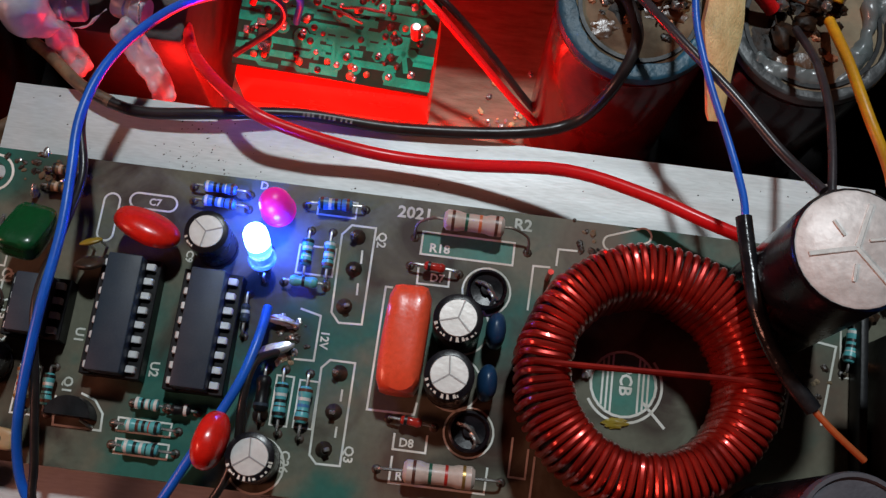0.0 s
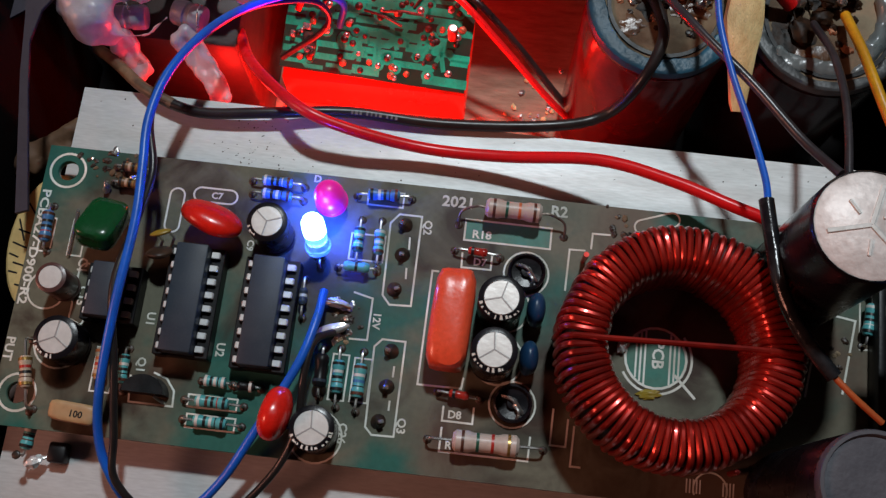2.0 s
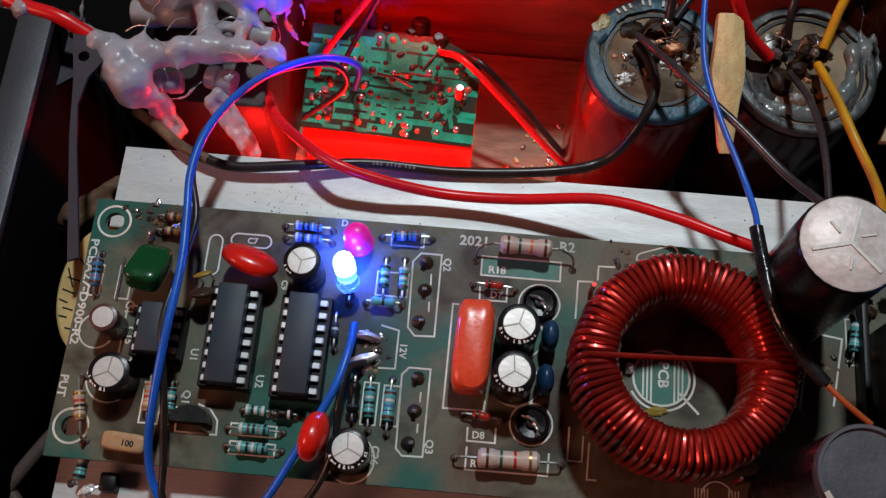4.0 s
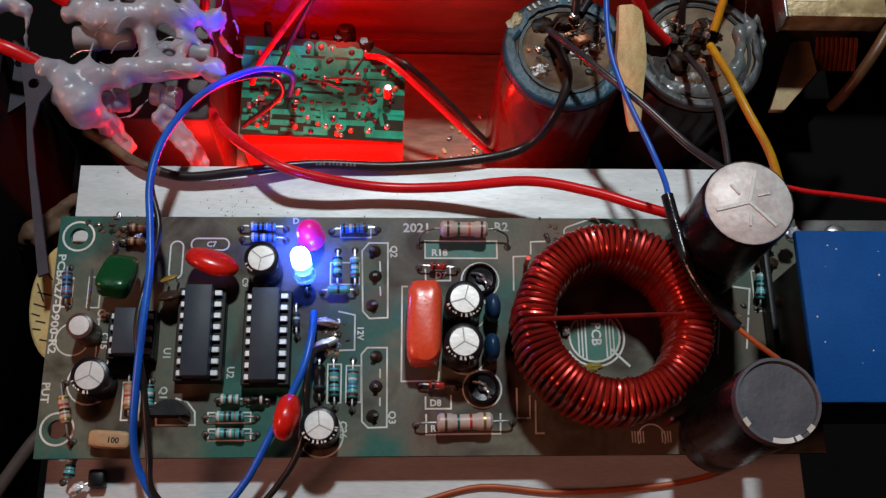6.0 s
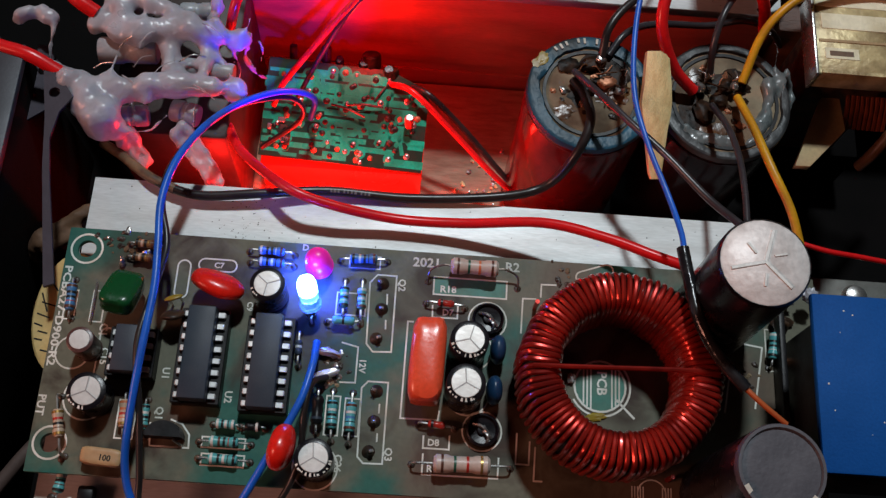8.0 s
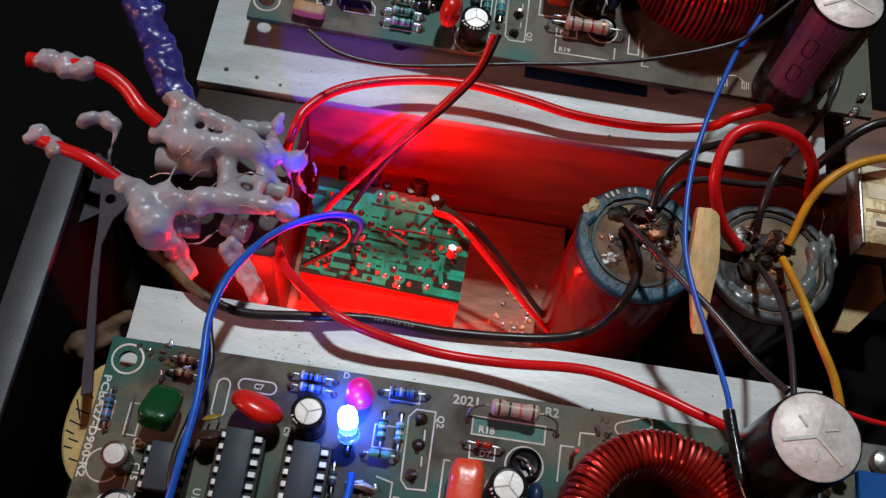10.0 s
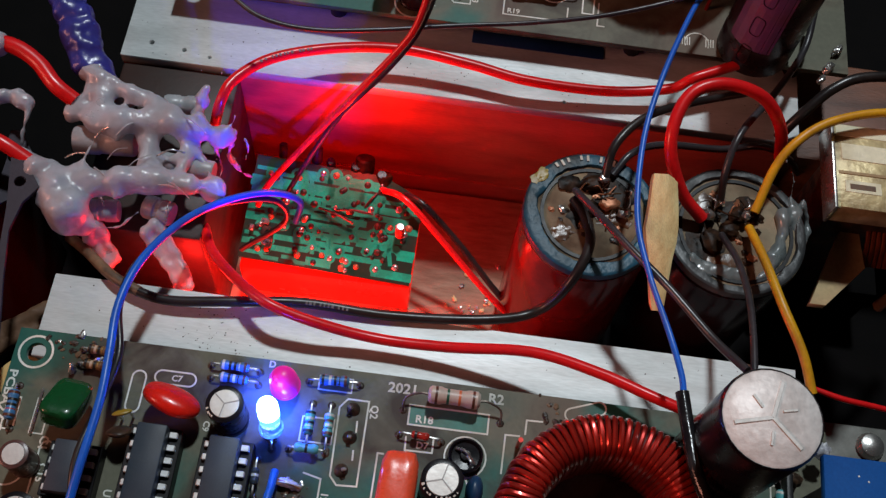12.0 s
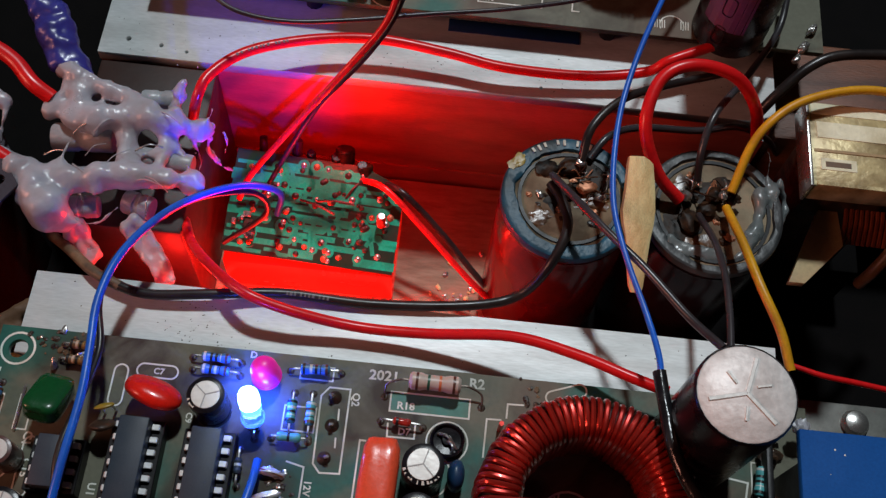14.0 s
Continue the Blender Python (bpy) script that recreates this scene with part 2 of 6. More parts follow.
M_BOBBIN = mat("cream_bobbin", (0.50, 0.36, 0.17), 0.4, 0, (0.24, 0.13, 0.05), 0.7, 0.7)
M_WOODSTICK = mat("splintered_bamboo", (0.94, 0.76, 0.38), 0.38, 0, (0.55, 0.28, 0.07), 1.6, 0.4, 10, 0.6, stretch=(4, 0.5, 4))
M_MDF = mat("stained_wood", (0.42, 0.25, 0.15), 0.6, 0, (0.24, 0.13, 0.07), 2.0, 0.7, 12, 0.3, stretch=(0.6, 3, 1))
M_WALLWOOD = mat("red_brown_timber", (0.36, 0.085, 0.060), 0.42, 0, (0.22, 0.05, 0.038), 0.9, 0.7, 12, 0.25, stretch=(0.5, 2, 2), spec=0.55)
# near black, with the deep shade of the pit put into the colour
M_SHADEBLACK = mat("shade_black_steel", (0.0035, 0.003, 0.003), 0.85, 0, (0.006, 0.005, 0.005), 1.0, 0.7, 16, 0.2, spec=0.08)
M_PAPER = mat("brown_card_disc", (0.66, 0.46, 0.18), 0.7, 0, (0.46, 0.29, 0.10), 1.5, 0.6)
M_GREENPCB = mat("green_solder_mask", (0.006, 0.060, 0.034), 0.32, 0, (0.030, 0.034, 0.020), 1.3, 0.85, 10, 0.2)
M_GREENTRACK = mat("green_copper_track", (0.022, 0.68, 0.41), 0.28, 0, (0.016, 0.30, 0.17), 1.7, 0.85, 14, 0.3)
# emission puts in the red diode's light that shines through the block
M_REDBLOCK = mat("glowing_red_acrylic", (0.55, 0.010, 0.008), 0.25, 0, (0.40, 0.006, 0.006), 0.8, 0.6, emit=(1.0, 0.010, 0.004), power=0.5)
M_CAPRIM = mat("blue_grey_sleeve_rim", (0.022, 0.120, 0.195), 0.40, 0, (0.014, 0.020, 0.024), 0.7, 1.0, 8, 0.5, spec=0.25)
M_CAPRIMGREY = mat("grey_sleeve_rim", (0.070, 0.078, 0.080), 0.40, 0, (0.012, 0.014, 0.015), 0.9, 0.9, 8, 0.35, spec=0.4)
# red diode light is put into this sleeve's colour; M_CANBLACK is the unlit twin
M_CAPREDLIT = mat("red_lit_sleeve", (0.13, 0.008, 0.008), 0.16, 0, (0.07, 0.006, 0.006), 1.0, 0.6)
M_PHENOL = mat("tan_phenolic_disc", (0.30, 0.225, 0.140), 0.6, 0, (0.075, 0.042, 0.022), 0.8, 0.9, 7, 0.4, spec=0.2)
M_CHAR = mat("burnt_tar", (0.006, 0.005, 0.004), 0.45, 0, (0.050, 0.020, 0.008), 3.5, 0.9, 12, 0.2, spec=0.12)
M_RESIN = mat("brown_resin", (0.13, 0.055, 0.018), 0.3, 0, (0.035, 0.014, 0.006), 2.0, 0.9, 10, 0.3)
M_CLEAN = mat("clean_teal_lacquer", (0.055, 0.21, 0.165), 0.45, 0, (0.11, 0.17, 0.12), 1.2, 0.8, 10, 0.1, spec=0.2)
M_CANBLACK = mat("black_can_sleeve", (0.010, 0.006, 0.007), 0.2, 0, (0.018, 0.008, 0.008), 1.0, 0.6)
M_OLDLEAD = mat("tarnished_lead", (0.20, 0.16, 0.13), 0.4, 0.5, (0.07, 0.05, 0.04), 4, 0.8)
M_HEATSHRINK = mat("black_tape", (0.010, 0.010, 0.012), 0.22, 0, (0.03, 0.03, 0.032), 3, 0.6, 6, 0.5)


# ---- builders; plans in centimetres ----
def thing(name, x, y, z, label, category, group="", kind=""):
    ob = new(name)
    ob.empty_display_size = 0.005
    ob.location = P(x, y, z)
    return tagged(ob, label, category, group, kind)


def root_of(ob):
    base = Vector((0, 0, 0))
    while ob:
        base += ob.location
        ob = ob.parent
    return base


def part(name, bm, material, parent=None, label="", smooth=True):
    me = bpy.data.meshes.new(name)
    base = root_of(parent)
    for v in bm.verts:
        v.co = P(*v.co) - base
    bmesh.ops.recalc_face_normals(bm, faces=bm.faces[:])
    bm.to_mesh(me)
    bm.free()
    if smooth:
        for p in me.polygons:
            p.use_smooth = True
        me.set_sharp_from_angle(angle=radians(38))
    me.materials.append(material)
    ob = new(name, me)
    ob.parent = parent
    if label:
        tagged(ob, label)
    return ob


def solo(name, bm, material, label, category, group="", kind="", smooth=True):
    return tagged(part(name, bm, material, None, "", smooth), label, category, group, kind)


def box(bm, x0, y0, z0, x1, y1, z1, bevel=0.0, seg=2, m=None):
    r = bmesh.ops.create_cube(bm, size=1.0)
    vs = r["verts"]
    for v in vs:
        v.co = Vector((x0 + (v.co.x + 0.5) * (x1 - x0), y0 + (v.co.y + 0.5) * (y1 - y0), z0 + (v.co.z + 0.5) * (z1 - z0)))
    if bevel:
        es = list({e for v in vs for e in v.link_edges})
        got = bmesh.ops.bevel(bm, geom=es, offset=bevel, segments=seg, profile=0.5, affect="EDGES")
        vs = list({v for v in vs if v.is_valid} | {v for f in got["faces"] for v in f.verts})
    if m is not None:
        for v in vs:
            v.co = m @ v.co
    return bm


def turned(bm, profile, m, seg=20):
    """A body of revolution about z: profile is (radius, height) from bottom to top; m sets it in place."""
    rings = []
    for r, h in profile:
        if r <= 1e-6:
            rings.append([bm.verts.new(m @ Vector((0, 0, h)))])
        else:
            rings.append([bm.verts.new(m @ Vector((r * math.cos(2 * math.pi * k / seg), r * math.sin(2 * math.pi * k / seg), h))) for k in range(seg)])
    for a, b in zip(rings, rings[1:]):
        for k in range(seg):
            j = (k + 1) % seg
            if len(a) == 1 and len(b) > 1:
                bm.faces.new((a[0], b[k], b[j]))
            elif len(b) == 1 and len(a) > 1:
                bm.faces.new((a[k], a[j], b[0]))
            elif len(a) > 1:
                bm.faces.new((a[k], a[j], b[j], b[k]))
    return bm


def at(x, y, z, rx=0, ry=0, rz=0):
    return Matrix.LocRotScale((x, y, z), Euler([radians(a) for a in (rx, ry, rz)]), None)


def between(a, b):
    """Places z along a to b."""
    a, b = Vector(a), Vector(b)
    return Matrix.Translation(a) @ (b - a).to_track_quat("Z", "Y").to_matrix().to_4x4()


def spline(pts, steps=6):
    pts = [Vector(p) for p in pts]
    if len(pts) < 3:
        return pts
    q = [2 * pts[0] - pts[1], *pts, 2 * pts[-1] - pts[-2]]
    out = []
    for i in range(1, len(q) - 2):
        a, b, c, d = q[i - 1:i + 3]
        for s in range(steps):
            u = s / steps
            out.append(0.5 * (2 * b + (c - a) * u + (2 * a - 5 * b + 4 * c - d) * u * u + (3 * b - a - 3 * c + d) * u ** 3))
    return out + [pts[-1]]


def tube(bm, pts, r, seg=10, steps=6, radii=None):
    line = spline(pts, steps)
    n = len(line)
    up = None
    rings = []
    for i, p in enumerate(line):
        d = (line[min(i + 1, n - 1)] - line[max(i - 1, 0)]).normalized()
        up = (up if up else (Vector((0, 0, 1)) if abs(d.z) < 0.9 else Vector((1, 0, 0))))
        up = (up - d * up.dot(d)).normalized()
        side = d.cross(up)
        rad = r if radii is None else radii[0] + (radii[1] - radii[0]) * i / (n - 1)
        rings.append([bm.verts.new(p + rad * (math.cos(2 * math.pi * k / seg) * side + math.sin(2 * math.pi * k / seg) * up)) for k in range(seg)])
    for a, b in zip(rings, rings[1:]):
        for k in range(seg):
            j = (k + 1) % seg
            bm.faces.new((a[k], a[j], b[j], b[k]))
    bm.faces.new(rings[0][::-1]), bm.faces.new(rings[-1])
    return bm


def tubed(pts, r, seg=10, steps=6):
    return tube(bmesh.new(), pts, r, seg, steps)


def wire(name, pts, r, material, label, category="wire", group=""):
    return solo(name, tubed(pts, r), material, label, category, group)


def plate(outline, holes, z0, z1):
    """A flat sheet with round holes, as a bmesh: outline of corners, holes of (x, y, r)."""
    cu = bpy.data.curves.new("sheet", "CURVE")
    cu.dimensions, cu.fill_mode, cu.extrude = "2D", "BOTH", (z1 - z0) / 2
    loops = [outline] + [[(x + r * math.cos(2 * math.pi * k / 28), y + r * math.sin(2 * math.pi * k / 28)) for k in range(28)] for x, y, r in holes]
    for loop in loops:
        s = cu.splines.new("POLY")
        s.points.add(len(loop) - 1)
        for q, (x, y) in zip(s.points, loop):
            q.co = (x, y, 0, 1)
        s.use_cyclic_u = True
    ob = bpy.data.objects.new("sheet", cu)
    me = bpy.data.meshes.new_from_object(ob)
    bm = bmesh.new()
    bm.from_mesh(me)
    for v in bm.verts:
        v.co.z += (z0 + z1) / 2
    bpy.data.objects.remove(ob), bpy.data.curves.remove(cu), bpy.data.meshes.remove(me)
    bmesh.ops.remove_doubles(bm, verts=bm.verts[:], dist=1e-4)
    return bm


def letters(text, x, y, z, size, turn=0.0, lean=0.0, wide=1.0, m=None):
    """Lettering lying on the board, its first letter's lower left corner at x, y."""
    cu = bpy.data.curves.new("lettering", "FONT")
    cu.body, cu.size, cu.extrude, cu.offset = text, size, 0.003, size * 0.026
    cu.resolution_u = 2
    ob = bpy.data.objects.new("lettering", cu)
    me = bpy.data.meshes.new_from_object(ob)
    bm = bmesh.new()
    bm.from_mesh(me)
    bm.transform((m or at(x, y, z, 0, 0, turn)) @ Matrix.Diagonal((wide, 1, 1, 1)))
    bpy.data.objects.remove(ob), bpy.data.curves.remove(cu), bpy.data.meshes.remove(me)
    return bm


def stroke(bm, pts, w, z=0.0, closed=False):
    """A printed line: one flat ribbon through the points, mitred at the corners."""
    pts = [Vector((p[0], p[1])) for p in pts]
    loop = (pts[0] - pts[-1]).length < 1e-4 and len(pts) > 3
    if loop:
        pts = pts[:-1]
    n = len(pts)
    rows = []
    for i, p in enumerate(pts):
        a = pts[i - 1] if i or loop else None
        b = pts[(i + 1) % n] if i < n - 1 or loop else None
        d0 = (p - a).normalized() if a is not None else (b - p).normalized()
        d1 = (b - p).normalized() if b is not None else d0
        t = d0 + d1
        t = t.normalized() if t.length > 0.2 else d1
        k = w / 2 / max(0.4, t.dot(d1))
        s = Vector((-t.y, t.x)) * k
        e = Vector((0, 0)) if loop or (a is not None and b is not None) else (d1 if b is None else -d1) * w / 2
        rows.append([bm.verts.new((*(p + e + s * u), h)) for u, h in ((1, z), (1, z + 0.006), (-1, z + 0.006), (-1, z))])
    for r0, r1 in list(zip(rows, rows[1:])) + ([(rows[-1], rows[0])] if loop else []):
        for k in range(3):
            bm.faces.new((r0[k], r0[k + 1], r1[k + 1], r1[k]))
    if not loop:
        bm.faces.new(rows[0]), bm.faces.new(rows[-1][::-1])
    return bm


def ring_pts(x, y, r, a0=0, a1=360, n=24):
    return [(x + r * math.cos(radians(a0 + (a1 - a0) * k / n)), y + r * math.sin(radians(a0 + (a1 - a0) * k / n))) for k in range(n + 1)]


BOARD_THINGS = []


def on_board(ob):
    BOARD_THINGS.append(ob)
    return ob


# ---- the chassis and its heat sinks ----
bm = bmesh.new()
box(bm, -18, -12, -6.1, 20, 30, -5.8, 0.02)
solo("floor", bm, M_SHADEBLACK, "near-black steel floor of the amplifier chassis, deep shade put into its colour", "floor", kind="structure")
for nm, (a, b, c, d) in (("wall_west", (-18.3, -12, -18, 30)), ("wall_east", (20, -12, 20.3, 30)), ("wall_south", (-18.3, -12.3, 20.3, -12)), ("wall_north", (-18.3, 30, 20.3, 30.3))):
    bm = bmesh.new()
    box(bm, a, b, -6.1, c, d, 3.5, 0.03)
    solo(nm, bm, M_SHADEBLACK, "near-black steel side wall of the chassis, deep shade put into its colour", "wall", kind="structure")
bm = bmesh.new()
box(bm, -4.3, 2.6, -5.8, 3.7, 8.3, -5.5, 0.03)
solo("wooden_base", bm, M_MDF, "brown stained wooden base strip between the heat sinks", "wooden base")


def heat_sink(y0, y1, x0, x1, label, holes, under, top):
    ob = thing("heat_sink", (x0 + x1) / 2, (y0 + y1) / 2, -5.8, label, "heat sink", "heat sinks")
    part("top_plate", plate([(x0, y0), (x1, y0), (x1, y1), (x0, y1)], holes, -1.05, -0.75), top, ob, smooth=False)
    for y in (y0 + 0.02, y1 - 0.32):
        for z0, z1, inset, nm in ((-4.35, -1.052, 0.0, "side_wall"), (-4.85, -4.352, 0.07, "groove_back"), (-5.79, -4.852, 0.0, "lower_plank")) if under is M_WALLWOOD else ((-5.79, -1.052, 0.0, "side_wall"),):
            b2 = bmesh.new()
            box(b2, x0 + 0.01, y + inset, z0, x1 - 0.01, y + 0.3, z1, 0.01)
            part(nm, b2, under, ob, smooth=False)
    return ob


heat_sink(-5.95, 2.42, -6.98, 9.45, "bright brushed aluminium channel heat sink under the amplifier board", [], M_ALU, M_ALU)
heat_sink(8.35, 17.2, -7.05, 9.75, "dull drilled aluminium heat sink plate on red-brown timber", [(-6.38, 8.82, 0.07), (-5.55, 8.72, 0.06), (3.9, 8.66, 0.05), (-4.9, 8.6, 0.05)], M_WALLWOOD, M_ALUDULL)

# ---- the amplifier board ----
BX0, BX1, BY0, BY1 = -7.05, 9.75, -4.56, 0.84
HOLES = [(-6.61, 0.36, 0.20), (-6.63, -3.95, 0.20)]
pcb = on_board(thing("circuit_board", 1, -1.9, -0.75, "old brown-green class D amplifier circuit board with white print", "circuit board", "amplifier boards"))
part("board", plate([(BX0, BY0), (BX1, BY0), (BX1, BY1), (BX0, BY1)], HOLES, -0.16, 0.0), M_BOARD, pcb, smooth=False)
for sx, sy in ((-3, 0.2), (4.5, 0.3), (8.6, 0.2), (-3, -4.1), (4.5, -4.1), (8.6, -4.1)):
    bm = bmesh.new()
    turned(bm, [(0, -0.75), (0.22, -0.75), (0.22, -0.162), (0, -0.162)], at(sx, sy, 0), 10)
    part("spacer", bm, M_BLACK, pcb)


def silk(paths, w=0.036, closed=False):
    for q in paths:
        part("printed_outline", stroke(bmesh.new(), q, w, 0.0, closed), M_SILK, pcb, smooth=False)


def mark(text, x, y, size, turn=0.0, wide=1.0):
    part("printed_marking", letters(text, x, y, 0.004, size, turn, wide=wide), M_SILK, pcb, "white printed marking " + text, smooth=False)


def rect(x0, y0, x1, y1):
    return [(x0, y0), (x1, y0), (x1, y1), (x0, y1), (x0, y0)]


# ---- the toroidal choke ----
TX, TY, TZ = 5.00, -2.02, 1.10
choke = (thing("toroidal_choke", TX, TY, 0, "toroidal choke wound with dark red enamelled copper wire", "choke", "chokes"))
bm = bmesh.new()
prof = []
for k in range(33):
    a = 2 * math.pi * k / 32
    c, s = math.cos(a), math.sin(a)
    prof.append((1.66 + 0.31 * math.copysign(abs(c) ** 0.5, c), 0.74 * math.copysign(abs(s) ** 0.5, s)))
turned(bm, prof, at(TX, TY, TZ), 64)
bmesh.ops.remove_doubles(bm, verts=bm.verts[:], dist=1e-4)
part("core", bm, M_CORE, choke)
TURNS = 82
rng = random.Random(3)
pts = []
for i in range(TURNS):
    jit = rng.uniform(-0.13, 0.13) + 0.25 * math.sin(i * 1.3) * (i % 7 == 0)
    lift = rng.uniform(0.0, 0.035)
    for k in range(20):
        a = 2 * math.pi * k / 20
        c, s = math.cos(a), math.sin(a)
        r = 1.66 + (0.375 + lift) * math.copysign(abs(c) ** 0.55, c)
        z = (0.85 + lift) * math.copysign(abs(s) ** 0.55, s)
        # radial over the top, stepping on to the next turn underneath
        th = 2 * math.pi * (i + max(0.0, k - 11) / 9 + jit * max(0, c)) / TURNS - 0.1
        pts.append((TX + r * math.cos(th), TY + r * math.sin(th), TZ + z))
part("winding", tube(bmesh.new(), pts, 0.059, 8, 3), M_ENAMEL, choke, "dark red enamelled copper winding")
part("crossing_wire", tubed([(3.15, -2.12, 2.00), (3.6, -2.13, 2.08), (4.8, -2.09, 2.09), (6.2, -2.04, 2.08), (6.9, -2.03, 1.98)], 0.050, 8), M_ENAMEL, choke, "single red wire across the opening")
for lx, ly in ((3.4, -0.3), (6.3, -3.9)):
    part("lead", tubed([(lx, ly, 0.5), (lx, ly, -0.14)], 0.055, 6), M_ENAMEL, choke)


# ---- electrolytic capacitors ----
def ecap(name, x, y, h, r, label, sleeve=M_SLEEVE, top=M_WHITECAN, spin=30.0, grooves=3, marks=0, group="small electrolytic capacitors", z0=0.0, tilt=None, stripe=None):
    ob = thing(name, x, y, z0, label, "capacitor", group)
    m = tilt or at(x, y, z0)
    e = min(0.09, r * 0.2)
    w = 0.955 if r > 0.6 else 0.77
    part("sleeve", turned(bmesh.new(), [(0, 0.02), (r * 0.93, 0.02), (r, 0.06), (r, 0.16 * h), (r * 0.95, 0.19 * h), (r, 0.23 * h), (r, h - e), (r * 0.99, h - e * 0.4), (r * (w + 0.01), h), (r * w, h), (r * w * 0.99, h - 0.03)], m, 32), sleeve, ob)
    lid = part("top", turned(bmesh.new(), [(r * w, h - 0.06), (r * w, h - 0.02), (r * w * 0.96, h + 0.005), (0, h + 0.012)], m, 32), top, ob, "bare metal top with pressed vent lines")
    for k in range(grooves):
        a = radians(spin + 120 * k)
        b2 = bmesh.new()
        wv, hv = (r * 0.030, 0.017) if r < 0.6 else (r * 0.040, 0.034)
        box(b2, 0.0, -wv, h - 0.01, r * 0.76, wv, h + hv, 0 if r < 0.6 else 0.010, m=m @ Matrix.Rotation(a, 4, "Z"))
        # groove shade and ridge glint are put into the vent lines' colour
        part("vent_line", b2, M_GROOVE if r < 0.6 else M_WHITECAN, lid, smooth=False)
    if stripe:
        b2 = bmesh.new()
        for k in range(6):
            a = radians(stripe + (k - 3) * 12)
            b = radians(stripe + (k - 2) * 12)
            q = [m @ Vector((1.004 * r * math.cos(t), 1.004 * r * math.sin(t), hh)) for t, hh in ((a, 0.25 * h), (b, 0.25 * h), (b, h - 0.1), (a, h - 0.1))]
            b2.faces.new([b2.verts.new(v) for v in q])
        part("stripe", b2, M_PURPLE, ob, "pale violet polarity stripe")
    if marks:
        b2 = bmesh.new()
        for k in range(marks):
            a = 3.3 + k * 0.46 + 0.1 * math.sin(x * 9 + k)
            for j in range(2):
                a += 0.21 + 0.05 * math.sin(k * 3.1 + j)
                wd = 0.07 + 0.08 * abs(math.sin(k * 2.3 + j * 1.7 + y))
                ri, ro = 0.83 + 0.05 * math.sin(k * 1.9 + j), 0.955 + 0.02 * math.cos(k * 2.7)
                q = [m @ Vector((f * r * math.cos(t), f * r * math.sin(t), h + 0.006 - (f - w) / (0.99 - w) * e * 0.4)) for t, f in ((a, ri), (a, ro), (a + wd, ro), (a + wd * 0.8, ri))]
                b2.faces.new([b2.verts.new(v) for v in q])
        part("printed_bars", b2, M_SILK, ob)
    return on_board(ob)


ecap("filter_capacitor", 7.22, -0.36, 3.98, 0.90, "tall black electrolytic capacitor with scuffed aluminium top", M_SLEEVE, M_CAN, 74, 3, 0, "large board capacitors")
capb = ecap("filter_capacitor", 7.34, -4.18, 3.85, 0.80, "tall black electrolytic capacitor with dark grey plastic top", M_SLEEVE, M_CANDARK, 0, 0, 0, "large board capacitors")
BOARD_THINGS.remove(capb)

# ---- large can capacitors between the heat sinks ----
def can_capacitor(x, y, r, top, label, coat, rim, inner):
    ob = thing("can_capacitor", x, y, -5.79, label, "capacitor", "large can capacitors")
    h = top + 5.79
    m = at(x, y, -5.79)
    part("sleeve", turned(bmesh.new(), [(0, 0), (r * 0.96, 0), (r, 0.1), (r, h - 0.62), (r * 0.955, h - 0.5), (r * 0.955, h - 0.42), (r, h - 0.30), (r, h - 0.16)], m, 48), coat, ob, "dark glossy sleeve")
    b2 = turned(bmesh.new(), [(r * 1.003, h - 0.20), (r * 1.0, h - 0.07), (r * 0.99, h - 0.02), (r * 0.965, h), (r * (0.6 + 0.4 * inner), h + 0.002), (r * (0.3 + 0.7 * inner), h + 0.003), (r * inner, h), (r * (inner - 0.012), h - 0.02), (r * (inner - 0.02), h - 0.08)], m, 96)
    for v in b2.verts:
        rad = Vector((v.co.x - x, v.co.y - y, 0))
        q = Vector((rad.x * 1.1, rad.y * 1.1, top))
        if rad.length < r * 0.93:
            v.co += rad.normalized() * (0.08 * noise.noise(q * 1.7) + 0.04 * noise.noise(q * 5.3))
        v.co.z += 0.012 * noise.noise(q * 2.6) + 0.010 * noise.noise(q * 7.7)
    part("rim", b2, rim, ob, "shrunken and wrinkled sleeve rim")
    part("seal_disc", turned(bmesh.new(), [(r * 0.99, h - 0.26), (r * inner, h - 0.08), (0, h - 0.08)], m, 40), M_PHENOL, ob, "dirty tan phenolic disc")
    part("black_seal", turned(bmesh.new(), [(r * (inner - 0.04), h - 0.12), (r * (inner - 0.05), h - 0.04), (r * (inner - 0.10), h - 0.04), (r * (inner - 0.11), h - 0.12)], m, 40), M_BLACK, ob)
    return ob


can_capacitor(4.57, 5.07, 1.54, 0.35, "large upright can capacitor with soldered terminals, lit red", M_CAPREDLIT, M_CAPRIM, 0.80)
can_capacitor(7.88, 5.24, 1.60, 0.15, "large upright can capacitor with soldered wires and glue", M_CANBLACK, M_CAPRIMGREY, 0.87)

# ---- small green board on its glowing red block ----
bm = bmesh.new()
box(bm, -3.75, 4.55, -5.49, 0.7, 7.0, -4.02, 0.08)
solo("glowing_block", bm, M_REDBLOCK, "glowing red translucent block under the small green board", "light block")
gb = thing("small_circuit_board", -1.5, 5.9, -3.6, "small green circuit board showing its soldered copper side", "circuit board")
TIP = Matrix.Translation((-1.5, 5.9, -3.45)) @ Euler((radians(17), radians(1.5), radians(-2))).to_matrix().to_4x4() @ Matrix.Translation((1.5, -5.9, 3.45))
